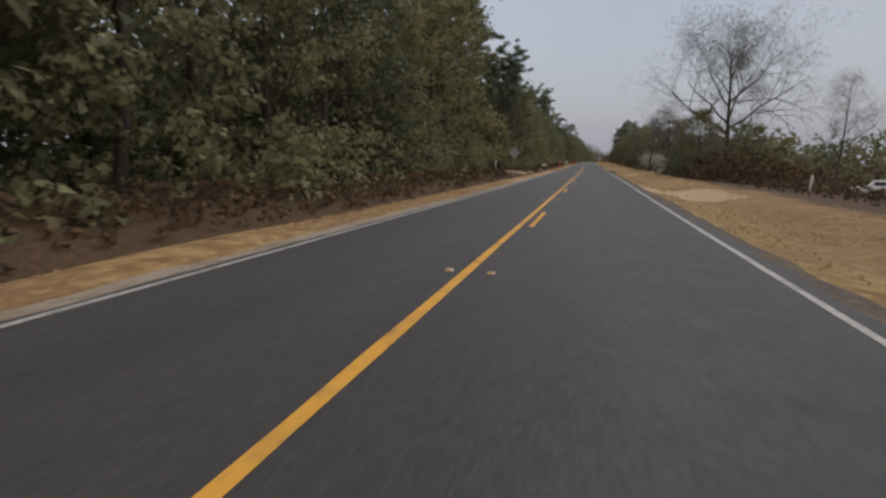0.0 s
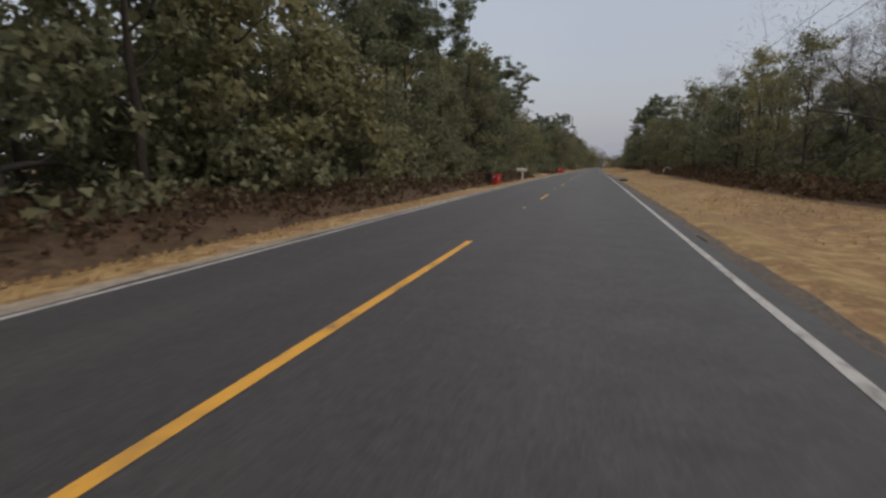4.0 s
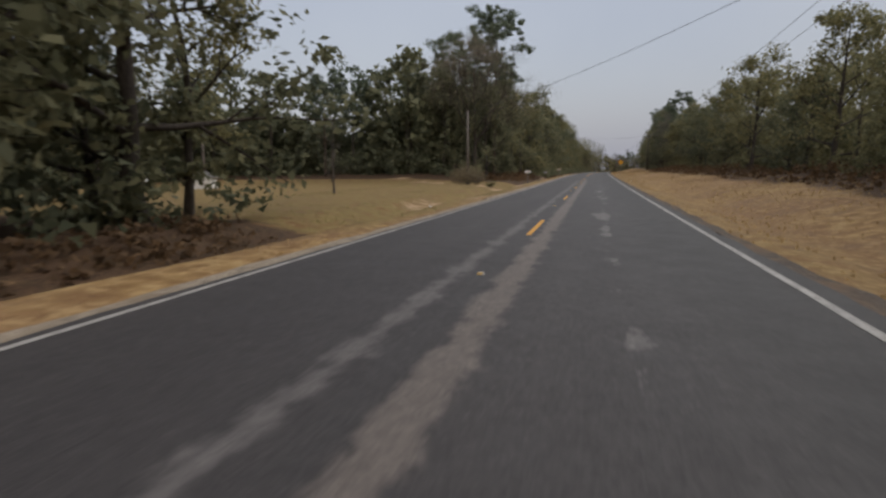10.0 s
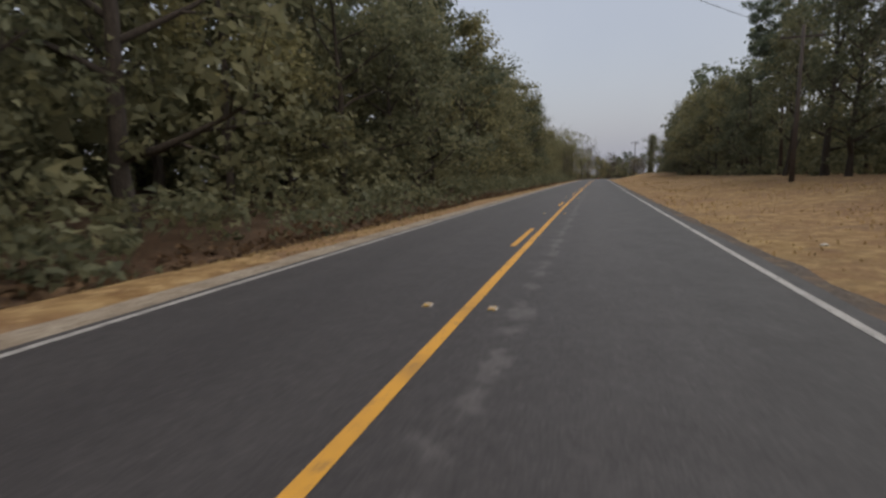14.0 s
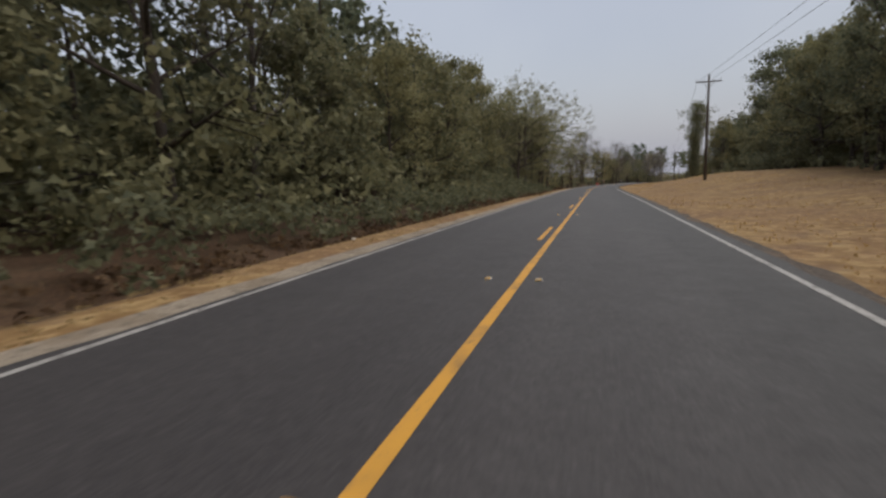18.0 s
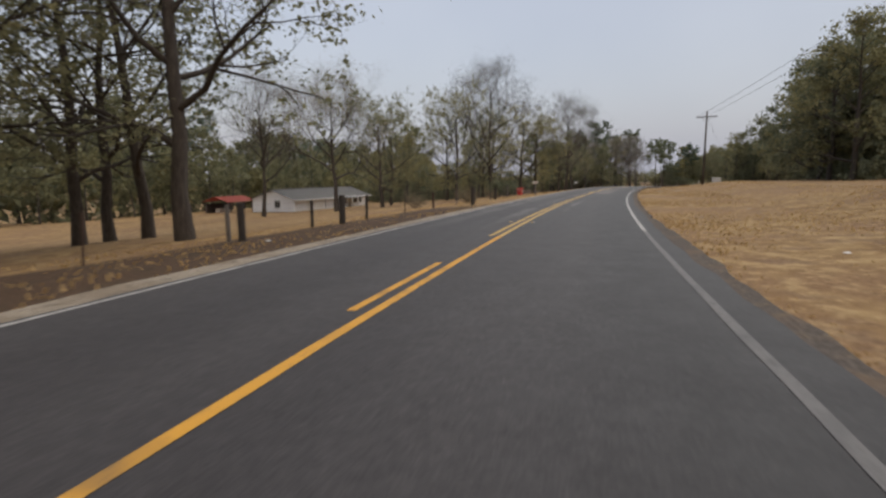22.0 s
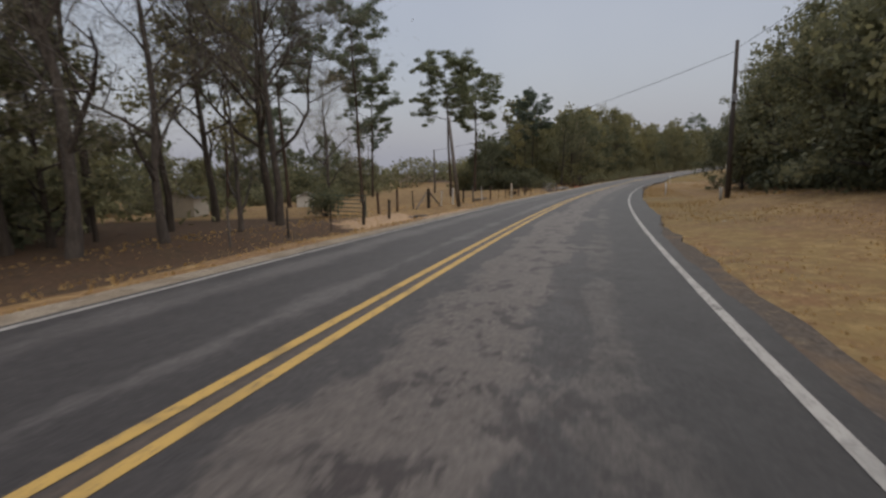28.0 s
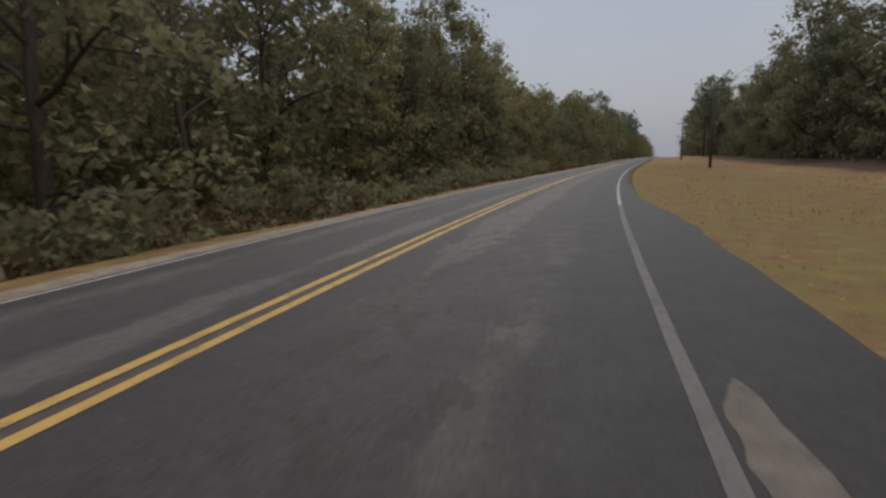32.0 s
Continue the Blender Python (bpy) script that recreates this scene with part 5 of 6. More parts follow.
# ---- mailboxes ----
def mailbox(s, l, turn=0.0, paint=WHITE, post=WOOD_GREY, fancy=False, tall=1.0, label="white metal mailbox on a wooden post", size=1.0, tag=None):
    ob = thing("mailbox", stand(s, l, turn, size=size), label, "mailbox", "mailboxes")
    if fancy:
        part("post", merged(box(0.11, 0.11, tall + 0.42, (0, 0, -0.2), 0.01), box(0.16, 0.16, 0.03, (0, 0, tall + 0.20), 0.008), rod((0, 0, tall + 0.22), (0, 0, tall + 0.36), 0.06, 0.01)), post, ob)
        part("arm", box(0.5, 0.09, 0.09, (0.16, 0, tall - 0.12), 0.01), post, ob)
    else:
        part("post", box(0.10, 0.10, tall + 0.2, (0, 0, -0.2), 0.012), post, ob)
    bm = bmesh.new()
    prof = [(-0.09, 0), (0.09, 0), (0.09, 0.11)] + [(0.09 * math.cos(a), 0.11 + 0.09 * math.sin(a)) for a in np.linspace(0.25, math.pi - 0.25, 7)] + [(-0.09, 0.11)]
    rings = []
    x0 = 0.16 if fancy else 0.0
    for x in (x0 - 0.25, x0 + 0.25):
        rings.append([bm.verts.new((x, y, tall + z)) for y, z in prof])
    k = len(prof)
    for i in range(k):
        bm.faces.new((rings[0][i], rings[0][(i + 1) % k], rings[1][(i + 1) % k], rings[1][i]))
    bm.faces.new(rings[0][::-1])
    bm.faces.new(rings[1])
    bmesh.ops.recalc_face_normals(bm, faces=bm.faces)
    body = part("box", bm, paint, ob)
    part("door", box(0.012, 0.17, 0.17, (x0 + 0.256, 0, tall + 0.01), 0.004), paint, body)
    part("flag", box(0.14, 0.006, 0.03, (x0 + 0.05, -0.097, tall + 0.10), 0.001), LENS_RED, body, "small red flag")
    if tag:
        for z in (0.05, 0.11):
            part("lettering", box(0.26, 0.003, 0.025, (x0, -0.0925, tall + z)), tag, body, "dark bars of lettering")
    return ob


mailbox(78.4, -5.6, 14, WHITE, WOOD_DARK, False, 0.74, "white mailbox above a tan boulder", 1.2)
mailbox(79.6, -5.6, 14, RUST, WOOD_DARK, False, 0.86, "rust-brown mailbox beside a white one", 1.1)


def boulder(s, l, wide, tall, seed):
    g = random.Random(seed)
    bm = bmesh.new()
    bmesh.ops.create_icosphere(bm, subdivisions=3, radius=1.0)
    shift = Vector((g.uniform(0, 9), g.uniform(0, 9), 0))
    for v in bm.verts:
        v.co *= 1 + 0.30 * noise.noise(v.co * 1.3 + shift) + 0.09 * noise.noise(v.co * 4 + shift)
        v.co = Vector((v.co.x * wide / 2, v.co.y * wide * 0.38, (v.co.z + 0.45) * tall / 1.45))
    ob = part("boulder", bm, STONE, at=stand(s, l, g.uniform(-20, 20)), smooth=True)
    tagged(ob, "rounded tan boulder beside the sandy drive", "boulder", "boulders by the drive")


boulder(78.9, -6.0, 1.0, 0.62, 3)
boulder(79.2, -7.8, 1.15, 0.55, 8)
chest = thing("storage_chest", stand(97.5, 13.6, 8), "pale grey metal chest standing in the brush", "storage chest")
part("body", box(1.5, 0.7, 0.58, (0, 0, 0.04), 0.03), CREAM, chest)
part("lid", box(1.54, 0.74, 0.10, (0, 0, 0.625), 0.03), WHITE, chest)
for x in (-0.6, 0.6):
    part("foot", box(0.1, 0.6, 0.12, (x, 0, -0.08)), WOOD_DARK, chest)
mailbox(169.5, -6.2, 0, WHITE, WHITE, True, 1.0, "white mailbox on a turned white post", 1.15)
mailbox(167.6, -6.3, 5, WHITE, WOOD_DARK, False, 1.0, "long white mailbox on a thin dark post", 1.2)
mailbox(332.9, -5.8, 0, WHITE, WOOD_GREY, False, 0.98, "white mailbox on a wooden post by the drive", 1.2)
mailbox(355, -6.0, 0, GALV, WOOD_DARK, False, 0.95, "grey mailbox on a dark post", 1.0)
mailbox(380.9, -6.0, 0, CREAM, WOOD_GREY, False, 0.95, "wide cream mailbox with faded lettering bars", 1.35, LENS_RED)
mailbox(653.3, -6.2, 0, CREAM, WOOD_GREY, False, 1.05, "pale mailbox on a thick wooden post", 1.15)
mailbox(688.4, -6.01, 0, BLACK, WOOD_DARK, False, 0.95, "black mailbox on a dark post along the fence", 1.1)
mailbox(696.5, -10.13, 0, WHITE, WOOD_GREY, False, 1.0, "white mailbox with dark lettering bars", 1.25, BLACK)
mailbox(708, -6.6, 0, BLACK, WOOD_DARK, False, 1.0, "black mailbox on a dark post along the fence", 1.1)
mailbox(808, -6.2, 0, BLACK, WOOD_DARK, False, 1.05, "black mailbox on a thin post above a culvert", 1.2)


# ---- wheeled bins ----
def wheelie_bin(s, l, turn, paint, label, lid=None, panel=True, size=1.0):
    ob = thing("wheeled_bin", stand(s, l, turn, size=size), label, "wheeled bin", "wheeled bins")
    bm = box(0.66, 0.74, 1.0, (0, 0, 0.06), 0.03)
    for v in bm.verts:
        k = 0.80 + 0.20 * (v.co.z / 1.06)
        v.co.x *= k
        v.co.y *= k
    body = part("body", bm, paint, ob)
    part("rim", box(0.72, 0.80, 0.05, (0, 0, 1.01), 0.015), paint, body)
    cover_ = box(0.72, 0.84, 0.06, (0, 0.0, 1.06), 0.025)
    for v in cover_.verts:
        if v.co.z > 1.09:
            v.co.x *= 0.9
            v.co.y *= 0.9
    part("lid", cover_, lid or paint, ob)
    part("handle", rod((-0.28, 0.44, 1.0), (0.28, 0.44, 1.0), 0.018), BLACK, ob)
    for x in (-0.30, 0.30):
        part("wheel", rod((x - 0.03, 0.31, 0.12), (x + 0.03, 0.31, 0.12), 0.12, sides=14), BLACK, ob)
    if panel:
        part("label_panel", box(0.24, 0.004, 0.15, (0, -0.372, 0.78), 0.0), WHITE, body, "pale oval badge")
        part("label_panel", box(0.004, 0.10, 0.20, (0.327, -0.05, 0.62)), WHITE, body, "pale instruction strip")
    return ob


wheelie_bin(160.4, -7.6, -25, BIN_RED, "red plastic wheeled bin on the verge")
wheelie_bin(160.9, -8.4, -15, BLACK, "black plastic wheeled bin behind a red one", panel=False)
wheelie_bin(215.2, -5.0, 10, BIN_RED, "red plastic wheeled bin with a dark lid", BLACK)
wheelie_bin(217.6, -4.7, -12, BIN_RED, "red plastic wheeled bin beside a sandy drive")
wheelie_bin(218.4, -5.25, -20, BLACK, "black plastic wheeled bin behind a red one", panel=False)
wheelie_bin(657.8, -9.0, -15, BIN_RED, "red plastic wheeled bin beside a green bush", size=0.82)


# ---- stakes, posts and small things along the verge ----
def stake(s, l, tall, r, mat, label, lean=(0, 0), cap=None):
    ob = thing("stake", stand(s, l), label, "post", "stakes and posts")
    part("shaft", rod((0, 0, -0.2), (math.tan(radians(lean[0])) * tall, math.tan(radians(lean[1])) * tall, tall), r, r * 0.92, 8), mat, ob, smooth=True)
    if cap:
        part("cap", rod((math.tan(radians(lean[0])) * tall, math.tan(radians(lean[1])) * tall, tall - 0.12), (math.tan(radians(lean[0])) * tall, math.tan(radians(lean[1])) * tall, tall + 0.01), r * 1.15), cap, ob)
    return ob


stake(74.5, -12.4, 1.5, 0.03, WHITE, "thin white plastic stake by a drive")
stake(222.5, -7.6, 1.4, 0.025, WHITE, "thin white stake leaning by the drive", (14, 0))
stake(225.0, 9.4, 0.7, 0.03, CREAM, "short pale stake in the dry grass")
stake(281, 11.0, 1.5, 0.06, WHITE, "white post leaning over in the dry grass", (-22, 0))
stake(378.9, -15.4, 3.0, 0.05, WOOD_GREY, "long grey pole leaning among the trees", (12, 0))
stake(775.7, 5.9, 1.0, 0.05, WHITE, "white marker post in the grass")
stake(812.0, 5.7, 1.05, 0.05, WHITE, "white marker post in the grass")
stake(764.5, 8.3, 0.7, 0.09, CREAM, "short pale post at the pole's foot")
stake(626, 22.5, 2.2, 0.10, WOOD_GREY, "grey stump leaning out of the field", (-25, 0))
stake(695, 10.6, 0.55, 0.09, CREAM, "short pale post before the utility cabinet")
stake(100, 12.4, 1.1, 0.05, CREAM, "pale stake before the bare trees")
stake(44, 17.0, 1.4, 0.10, CREAM, "pale broken trunk at the brush's edge", (4, 0))
meter = thing("meter_post", stand(77.8, -12.9), "grey post with a pale meter box", "meter post")
part("post", box(0.12, 0.12, 1.75, (0, 0, -0.2), 0.01), WOOD_GREY, meter)
part("box", box(0.28, 0.16, 0.42, (0, -0.14, 1.15), 0.02), WHITE, meter)
part("dial", rod((0, -0.22, 1.40), (0, -0.27, 1.40), 0.09, sides=14), GLASS, meter)
for k in range(5):
    ob = thing("hoop", stand(197.9 + k * 0.75, 13.0 + 0.15 * k, 8), "white bent plastic pipe hoop over a bed", "hoop", "garden hoops")
    V, F = [], []
    tube(V, F, [Vector((0.75 * math.cos(a), 0, 1.05 * math.sin(a) - 0.05)) for a in np.linspace(0, math.pi, 13)], [0.03] * 13, 6)
    part("pipe", mesh_of("pipe", V, F, WHITE), None, ob)
lrng = random.Random(9)
for k in range(46):
    s = lrng.uniform(10, 850)
    side = lrng.choice((-1, 1))
    l = side * lrng.uniform(4.6, 8.0)
    bm = bmesh.new()
    bmesh.ops.create_icosphere(bm, subdivisions=1, radius=1)
    for v in bm.verts:
        v.co *= lrng.uniform(0.7, 1.2)
        v.co = Vector((v.co.x * 0.11, v.co.y * 0.08, v.co.z * 0.035))
    ob = part("litter_scrap", bm, lrng.choice((WHITE, CREAM, CONCRETE)), at=stand(s, l, lrng.uniform(0, 360), 0.02))
    tagged(ob, "small crumpled pale scrap lying in the grass", "litter", "scraps on the verge")
for s, l, sx, sy, t in ((655.5, 7.7, 0.7, 0.14, 20), (656.5, 6.1, 0.6, 0.10, 10), (663.5, 7.0, 0.9, 0.12, -15)):
    tagged(part("board", box(sx, sy, 0.04, bevel=0.008), CREAM, at=stand(s, l, t, 0.06)), "weathered pale board lying in the field", "board", "boards on the ground")
for s, l, t, n in ((757.5, -6.6, 15, 2.2), (758.8, -7.6, 60, 2.6), (760, -6.9, 75, 2.0), (799, -8.4, 20, 2.4), (775, -9.2, 85, 3.0)):
    tagged(part("log", rod((-n / 2, 0, 0.09), (n / 2, 0.1, 0.10), 0.11, 0.08, 9), WOOD_GREY, at=stand(s, l, t), smooth=True), "grey weathered log lying in the grass", "log", "fallen logs")
culvert = thing("culvert", stand(807.0, -8.0, 0, 0.05), "pale concrete slab over a dark culvert mouth", "culvert")
part("slab", box(1.7, 4.8, 0.14, (-0.9, 0, 0.12), 0.03), CONCRETE, culvert)
part("headwall", box(0.22, 4.4, 0.75, (0.02, 0, -0.66), 0.03), WOOD_DARK, culvert, "dark wall under the slab")
ring = bmesh.new()
bmesh.ops.create_cone(ring, cap_ends=False, segments=18, radius1=0.34, radius2=0.34, depth=1.4)
bmesh.ops.solidify(ring, geom=ring.faces[:], thickness=0.05)
bmesh.ops.rotate(ring, matrix=Matrix.Rotation(radians(90), 3, "X"), verts=ring.verts)
part("pipe", ring, BLACK, culvert, at=Matrix.Translation((0.35, -2.0, -0.12)))
net = bmesh.new()
bmesh.ops.create_grid(net, x_segments=10, y_segments=4, size=0.5)
for v in net.verts:
    v.co = Vector((v.co.x * 0.6, v.co.y * 1.5, 0.10 + 0.06 * math.sin(v.co.y * 11) + 0.05 * math.cos(v.co.x * 9)))
bmesh.ops.solidify(net, geom=net.faces[:], thickness=0.02)
tagged(part("safety_mesh", net, ORANGE, at=stand(799.8, -4.9)), "crumpled orange plastic mesh by the culvert", "plastic mesh")


# ---- fences ----
def fence(s0, s1, l0, l1, gap, tall, mats, label, wires=4):
    """Wire fence: each post, each wire."""
    n = int((s1 - s0) / gap)
    ob = thing("wire_fence", Matrix.Identity(4), label, "fence")
    frng = random.Random(int(s0))
    tops = []
    for i in range(n + 1):
        s, l = s0 + (s1 - s0) * i / n, l0 + (l1 - l0) * i / n
        v = spot(s, l)
        thick = frng.choice((0.025, 0.03, 0.04, 0.075))
        h = tall * frng.uniform(0.88, 1.15)
        part("post", rod((0, 0, -0.3), (frng.gauss(0, 0.04), frng.gauss(0, 0.04), h), thick, thick * 0.9, 8), frng.choice(mats), ob, at=Matrix.Translation(v))
        tops.append(v)
    for k in range(wires):
        z = tall * (0.22 + 0.74 * k / max(1, wires - 1))
        V, F = [], []
        tube(V, F, [v + Vector((0, 0, z)) for v in tops], [0.0028] * len(tops), 3)
        part("wire", mesh_of("wire", V, F, RUST), None, ob)
    return ob


fence(608, 716, -9.0, -8.6, 4.6, 1.15, (WOOD_GREY, WOOD_DARK, RUST), "rusty wire fence on grey wooden posts", 5)
fence(757.0, 797, -9.7, -8.2, 2.12, 1.15, (WOOD_GREY, WOOD_DARK, RUST, WHITE), "rusty wire fence on grey wooden posts", 6)
fence(744, 756, -8.2, -8.6, 2.6, 1.15, (WOOD_GREY, WOOD_DARK), "rusty wire fence on grey wooden posts", 4)


def heavy_post(s, l, tall, r, mat, label):
    ob = thing("fence_post", stand(s, l), label, "fence post", "heavy fence posts")
    bm = rod((0, 0, -0.3), (0, 0, tall), r, r * 0.95, 10)
    part("timber", bm, mat, ob)
    part("staple", box(0.03, 0.02, 0.05, (0, -r, tall * 0.7)), RUST, ob)


for s, l, tall, r, mat in ((612.5, -8.3, 1.2, 0.12, WOOD_DARK), (618.5, -8.2, 1.25, 0.14, WOOD_DARK), (634, -6.9, 1.25, 0.15, WOOD_DARK), (645, -8.2, 1.1, 0.11, WOOD_DARK), (654.6, -9.6, 1.25, 0.10, WOOD_GREY),
                           (682, -8.1, 1.1, 0.11, WOOD_DARK), (700.6, -9.38, 2.6, 0.13, WOOD_DARK), (783, -8.6, 1.45, 0.11, CREAM), (797.6, -7.0, 1.35, 0.09, WOOD_GREY), (763.3, -9.25, 1.3, 0.11, WOOD_DARK)):
    heavy_post(s, l, tall, r, mat, "thick round timber fence post by the road")


def tube_gate(s, l, turn, wide, label, paint=GATE_GREEN):
    ob = thing("farm_gate", stand(s, l, turn), label, "gate")
    for x in (0, wide):
        part("stile", rod((x, 0, 0.1), (x, 0, 1.25), 0.03), paint, ob)
    for k in range(6):
        part("rail", rod((0, 0, 0.15 + 0.21 * k), (wide, 0, 0.15 + 0.21 * k), 0.022), paint, ob)
    part("brace", rod((wide / 2, 0.02, 0.12), (wide / 2, 0.02, 1.22), 0.02), paint, ob)


tube_gate(756.2, -13.4, -20, 4.4, "green tubular steel farm gate, shut")
tube_gate(797.7, -7.2, 130, 3.4, "grey tubular steel farm gate half hidden in brush", GALV)
for s, l, a in ((801.0, -8.6, -1), (763.3, -9.15, 1), (763.3, -9.35, -1)):
    tagged(part("fence_brace", rod((0, 0, 1.05), (0, 1.9 * a, 0.05), 0.05, 0.05, 8), WOOD_GREY, at=stand(s, l)), "slanting timber brace against a fence post", "fence brace", "fence braces")


# ---- houses ----
def window(parent, x, y, z, w, h, turn=0.0):
    m = Matrix.Translation((x, y, z)) @ Matrix.Rotation(radians(turn), 4, "Z")
    win = part("window", box(w, 0.05, h, (0, 0, 0)), GLASS, parent, "dark glazed window", m)
    part("frame", merged(box(w + 0.12, 0.07, 0.07, (0, -0.02, -0.06)), box(w + 0.12, 0.07, 0.07, (0, -0.02, h - 0.01)), box(0.07, 0.07, h, (-w / 2 - 0.03, -0.02, 0)), box(0.07, 0.07, h, (w / 2 + 0.03, -0.02, 0)),
                         box(0.04, 0.06, h, (0, -0.02, 0))), WHITE, win)
    part("sill", box(w + 0.2, 0.12, 0.04, (0, -0.05, -0.10)), WHITE, win)
    return win


def gable_roof(wide, deep, base, rise, over, thick=0.14):
    bm = bmesh.new()
    x, y = wide / 2 + over, deep / 2 + over
    low = base - rise * over / (deep / 2)
    pts = [(-x, -y, low), (x, -y, low), (x, 0, base + rise), (-x, 0, base + rise), (x, y, low), (-x, y, low)]
    v = [bm.verts.new(p) for p in pts]
    bm.faces.new((v[0], v[1], v[2], v[3]))
    bm.faces.new((v[3], v[2], v[4], v[5]))
    bmesh.ops.solidify(bm, geom=bm.faces[:], thickness=-thick)
    return bm


def ranch_house(s, l, turn):
    ob = thing("house", stand(s, l, turn, -0.25), "long low white ranch house with a grey shingle roof", "house")
    W_, D_, H_ = 23.0, 8.0, 2.4
    wall = bmesh.new()
    y = D_ / 2
    prof = [(-y, 0), (y, 0), (y, H_), (0, H_ + 1.35), (-y, H_)]
    a = [wall.verts.new((-W_ / 2, p, z)) for p, z in prof]
    b = [wall.verts.new((W_ / 2, p, z)) for p, z in prof]
    for i in range(5):
        wall.faces.new((a[i], a[(i + 1) % 5], b[(i + 1) % 5], b[i]))
    wall.faces.new(a[::-1])
    wall.faces.new(b)
    bmesh.ops.recalc_face_normals(wall, faces=wall.faces)
    walls = part("wall", wall, SIDING, ob)
    part("base_course", box(W_ + 0.1, D_ + 0.1, 0.4, (0, 0, -0.1), 0.02), CONCRETE, ob)
    for k in range(11):
        z = 0.35 + 0.18 * k
        part("siding_board", box(W_ + 0.02, 0.018, 0.165, (0, -y - 0.010, z)), SIDING, walls)
    roof = part("roof", gable_roof(W_, D_, H_, 1.45, 0.55), ROOF, ob)
    part("ridge", box(W_ + 1.1, 0.3, 0.06, (0, 0, H_ + 1.50)), ROOF, roof)
    part("fascia", box(W_ + 1.1, 0.05, 0.2, (0, -y - 0.60, H_ - 0.34)), WHITE, roof)
    for x, w in ((1.0, 1.5), (3.0, 1.2), (6.6, 1.6), (8.6, 1.0)):
        window(ob, x, -y - 0.03, 1.0, w, 1.15)
    window(ob, -W_ / 2 - 0.03, -0.8, 1.0, 1.0, 1.15, -90)
    door = part("door", box(0.95, 0.07, 2.05, (4.8, -y - 0.04, 0.15), 0.008), CREAM, ob)
    part("handle", rod((5.18, -y - 0.09, 1.1), (5.18, -y - 0.14, 1.1), 0.025), GALV, door)
    porch = part("porch_roof", box(5.2, 1.8, 0.12, (4.8, -y - 1.3, H_ - 0.38), 0.02), ROOF, ob)
    for x in (2.5, 4.2, 7.1):
        part("porch_post", box(0.12, 0.12, H_ - 0.3, (x, -y - 2.0, 0), 0.008), WHITE, porch)
    part("porch_floor", box(5.2, 1.9, 0.22, (4.8, -y - 1.25, -0.02), 0.02), CONCRETE, ob)
    part("garage_door", box(4.6, 0.06, 2.1, (-6.0, -y - 0.045, 0.12), 0.01), WHITE, ob)
    part("downpipe", rod((-3.2, -y - 0.09, 0.1), (-3.2, -y - 0.09, H_ - 0.2), 0.05), GALV, ob)


FACING = 78.7 + math.degrees(heading(672))
ranch_house(672, -50.3, FACING)
port = thing("carport", stand(661.5, -58.5, FACING, -0.35), "open carport with a red metal roof", "carport")
for x in (-2.8, 2.8):
    for y in (-2.2, 2.2):
        part("post", box(0.12, 0.12, 2.1, (x, y, 0), 0.01), WOOD_GREY, port)
part("roof", gable_roof(6.0, 4.8, 2.1, 0.75, 0.3, 0.06), RED_ROOF, port)
part("back_wall", box(5.6, 0.08, 1.6, (0, 2.1, 0.1)), WOOD_DARK, port)
part("stored_boxes", merged(box(1.2, 0.9, 0.9, (-1.2, 0.8, 0), 0.03), box(0.8, 0.8, 0.6, (0.4, 1.0, 0), 0.03)), CREAM, port)


def shed(s, l, turn, w, d, h, paint, roof, label, dz=0.0):
    ob = thing("shed", stand(s, l, turn, dz - 0.1), label, "shed")
    wall = part("wall", box(w, d, h, bevel=0.02), paint, ob)
    part("roof", gable_roof(w, d, h, 0.28 * d, 0.2, 0.07), roof, ob)
    gab = bmesh.new()
    for x in (-w / 2 + 0.02, w / 2 - 0.02):
        gab.faces.new([gab.verts.new(p) for p in ((x, -d / 2, h), (x, d / 2, h), (x, 0, h + 0.27 * d))])
    bmesh.ops.solidify(gab, geom=gab.faces[:], thickness=0.03)
    part("gable", gab, paint, wall)
    part("door", box(0.9, 0.05, min(1.9, h - 0.15), (w * 0.15, -d / 2 - 0.02, 0.05), 0.01), WOOD_GREY, ob)
    window(ob, -w * 0.25, -d / 2 - 0.02, h * 0.45, 0.7, 0.6)


shed(319.5, -37.2, -60, 3.0, 2.2, 1.3, WHITE, ROOF, "small white shed across a lawn")
shed(770.5, -24.5, -60, 1.9, 1.5, 1.0, WHITE, ROOF, "small white shed across the pasture")
shed(776, -70, -60, 9.0, 5.0, 2.4, CREAM, ROOF, "low cream outbuilding beyond a pasture")
shed(759, -26, -60, 3.6, 2.4, 1.5, CREAM, ROOF, "small white outbuilding behind a farm gate")
shed(252, -50, -60, 9.0, 5.0, 2.5, WHITE, ROOF, "pale house glimpsed among dark trees", 0.6)
hutch = thing("utility_cabinet", stand(701, 13.1, 15, -0.2), "pale grey utility cabinet standing in the field", "utility cabinet")
part("body", box(1.2, 0.9, 0.95, (0, 0, 0.06), 0.03), WHITE, hutch)
part("plinth", box(1.5, 1.1, 0.14, (0, 0, -0.06), 0.02), CONCRETE, hutch)
part("lid", box(1.3, 1.0, 0.05, (0, 0, 1.01), 0.02), WHITE, hutch)
for x in (-0.32, 0.32):
    dr = part("door", box(0.60, 0.03, 0.58, (x, -0.46, 0.13), 0.01), WHITE, hutch)
    part("handle", box(0.03, 0.03, 0.12, (x * 0.2, -0.49, 0.4)), GALV, dr)


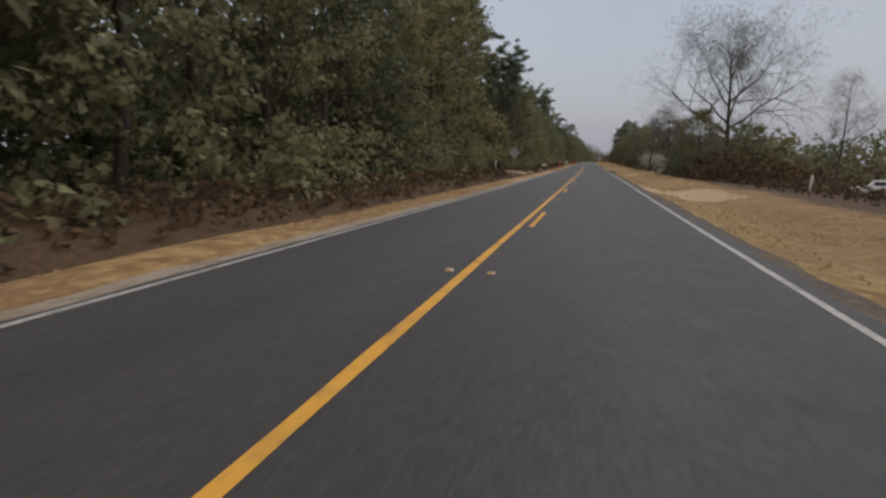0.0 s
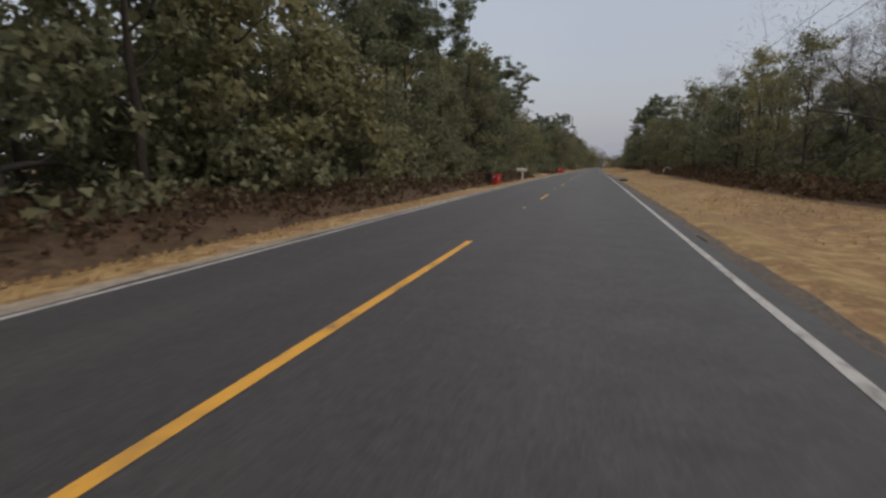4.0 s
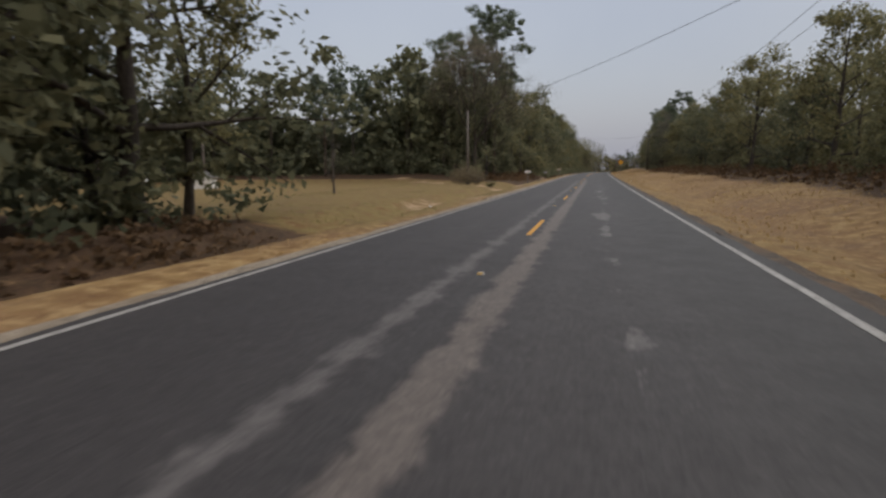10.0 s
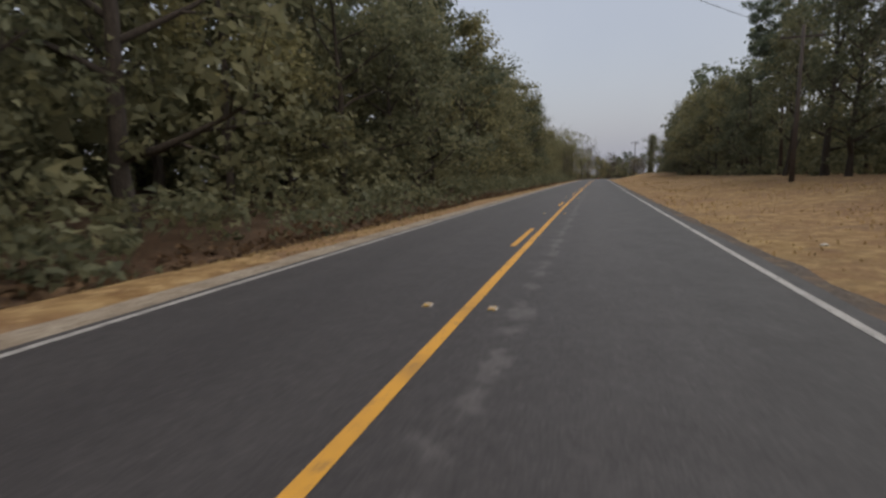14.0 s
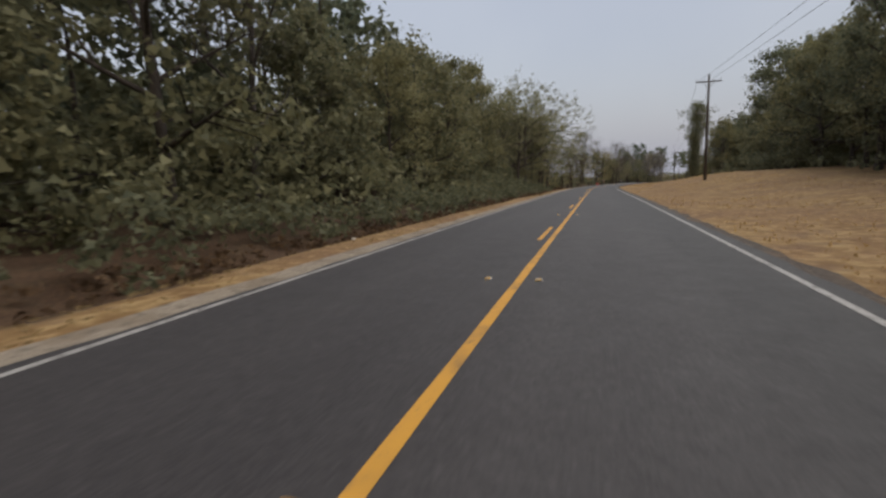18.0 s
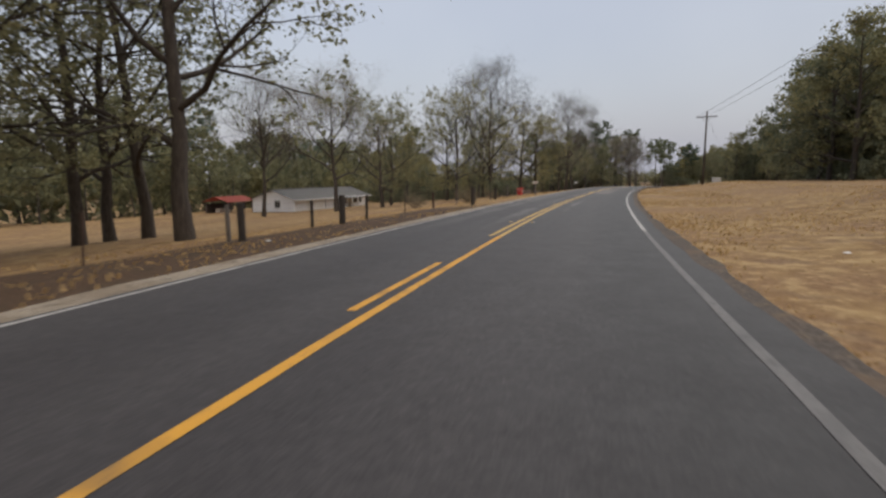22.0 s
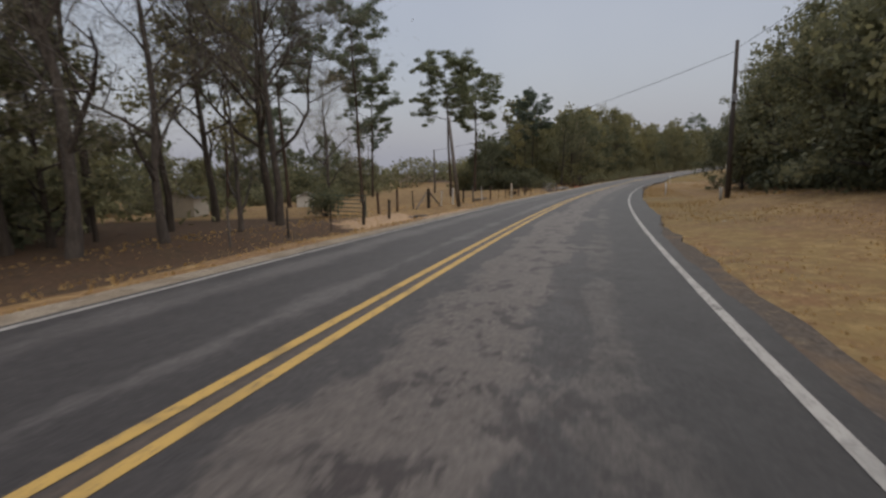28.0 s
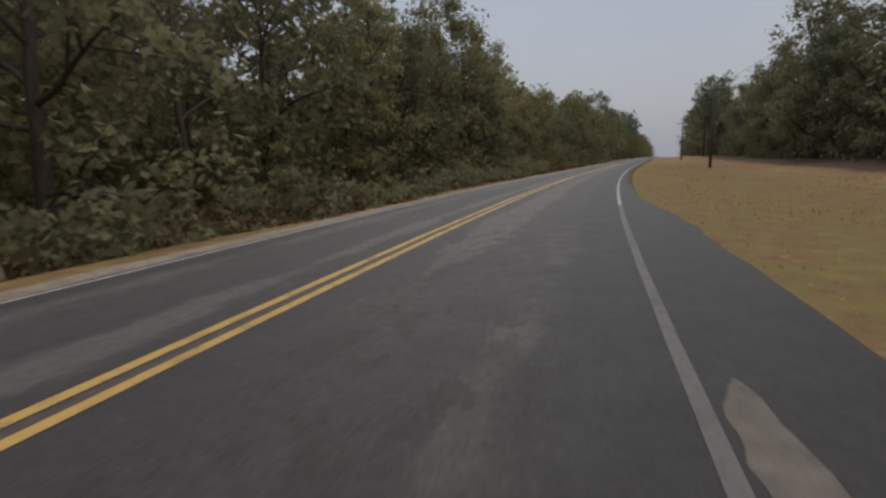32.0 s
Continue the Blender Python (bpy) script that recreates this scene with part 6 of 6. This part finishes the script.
# ---- vehicles parked far off the road ----
def car(s, l, turn, paint, label, truck=False):
    ob = thing("car", stand(s, l, turn), label, "car")
    bm = bmesh.new()
    side = [(-2.2, 0.35), (2.2, 0.35), (2.25, 0.72), (1.9, 0.88), (1.05, 0.94), (-2.15, 0.98 if not truck else 0.95), (-2.25, 0.7)]
    rings = [[bm.verts.new((y, x, z)) for x, z in side] for y in (-0.86, 0.86)]
    k = len(side)
    for i in range(k):
        bm.faces.new((rings[0][i], rings[0][(i + 1) % k], rings[1][(i + 1) % k], rings[1][i]))
    bm.faces.new(rings[0])
    bm.faces.new(rings[1][::-1])
    bmesh.ops.recalc_face_normals(bm, faces=bm.faces)
    bmesh.ops.bevel(bm, geom=bm.edges[:], offset=0.05, segments=2, affect="EDGES")
    body = part("body", bm, paint, ob)
    cab = box(1.5, 2.4 if not truck else 1.7, 0.55, (0, -0.35 if not truck else 0.1, 0.93), 0.04)
    for v in cab.verts:
        if v.co.z > 1.2:
            v.co.x *= 0.82
            v.co.y = (v.co.y + 0.3) * 0.72 - 0.3
    part("cabin", cab, paint, body)
    for x in (-0.70, 0.70):
        part("side_window", box(0.03, 1.5 if not truck else 1.0, 0.30, (x * 1.0, -0.35 if not truck else 0.1, 1.06), 0.005), GLASS, body)
    part("windscreen", box(1.25, 0.03, 0.42, turn=Matrix.Translation((0, 0.72, 0.98)) @ Matrix.Rotation(radians(38), 4, "X")), GLASS, body)
    part("rear_window", box(1.2, 0.03, 0.36, turn=Matrix.Translation((0, -1.42, 1.0)) @ Matrix.Rotation(radians(-30), 4, "X")), GLASS, body)
    for x in (-0.6, 0.6):
        part("headlight", box(0.3, 0.05, 0.12, (x, 2.24, 0.6), 0.01), WHITE, body)
        part("tail_light", box(0.22, 0.05, 0.14, (x, -2.25, 0.68), 0.01), LENS_RED, body)
    for x in (-0.8, 0.8):
        for y in (-1.35, 1.35):
            w = part("wheel", rod((x - 0.1, y, 0.32), (x + 0.1, y, 0.32), 0.32, sides=18), BLACK, ob)
            part("rim", rod((x + (0.1 if x > 0 else -0.1) - 0.01, y, 0.32), (x + (0.1 if x > 0 else -0.1) + 0.015, y, 0.32), 0.19, sides=14), GALV, w)


car(47, 23.0, 70, WHITE, "white pickup parked by bare trees", True)
car(150, 26.0, 40, WHITE, "white car parked behind brush")
car(246, -46, 60, WHITE, "white car glimpsed under dark trees")
car(318, -44, 30, WHITE, "white car parked across a lawn")
car(742, 30, 80, WHITE, "white car parked at the field's far edge")
for s, l, mat in ((95.8, 30.5, BLUE), (97.0, 31.0, BLUE), (94.8, 30.2, WHITE)):
    ob = thing("drum", stand(s, l), "upright plastic drum on the grass by the trees", "drum", "plastic drums")
    part("barrel", merged(rod((0, 0, 0), (0, 0, 0.85), 0.29, sides=16), rod((0, 0, 0.28), (0, 0, 0.32), 0.305, sides=16), rod((0, 0, 0.56), (0, 0, 0.60), 0.305, sides=16)), mat, ob)
    part("bung", rod((0.12, 0, 0.85), (0.12, 0, 0.88), 0.04), BLACK, ob)

# ---- a dead trunk wrapped in ivy at the field's edge ----
snag = thing("dead_trunk", stand(633, 17.8), "tall dead trunk wrapped in dark ivy at the field's edge", "tree")
part("trunk", rod((0, 0, -0.3), (0.5, 0, 16.5), 0.45, 0.18, 10), BARK, snag, smooth=True)
irng = random.Random(21)
ends = []
for z in np.linspace(1.0, 17.6, 210):
    wide = 0.42 + 1.15 * ease(8.5, 11.5, z) * (0.75 + 0.25 * math.sin(z * 2.1)) * (1 - 0.45 * ease(15.5, 17.6, z))
    ends.append(Vector((0.5 * z / 17 + irng.gauss(0, wide), irng.gauss(0, wide), z)))
part("ivy", blades_mesh("ivy", leaves(irng, ends, 80, 0.50, 0.18), LEAF), None, snag)
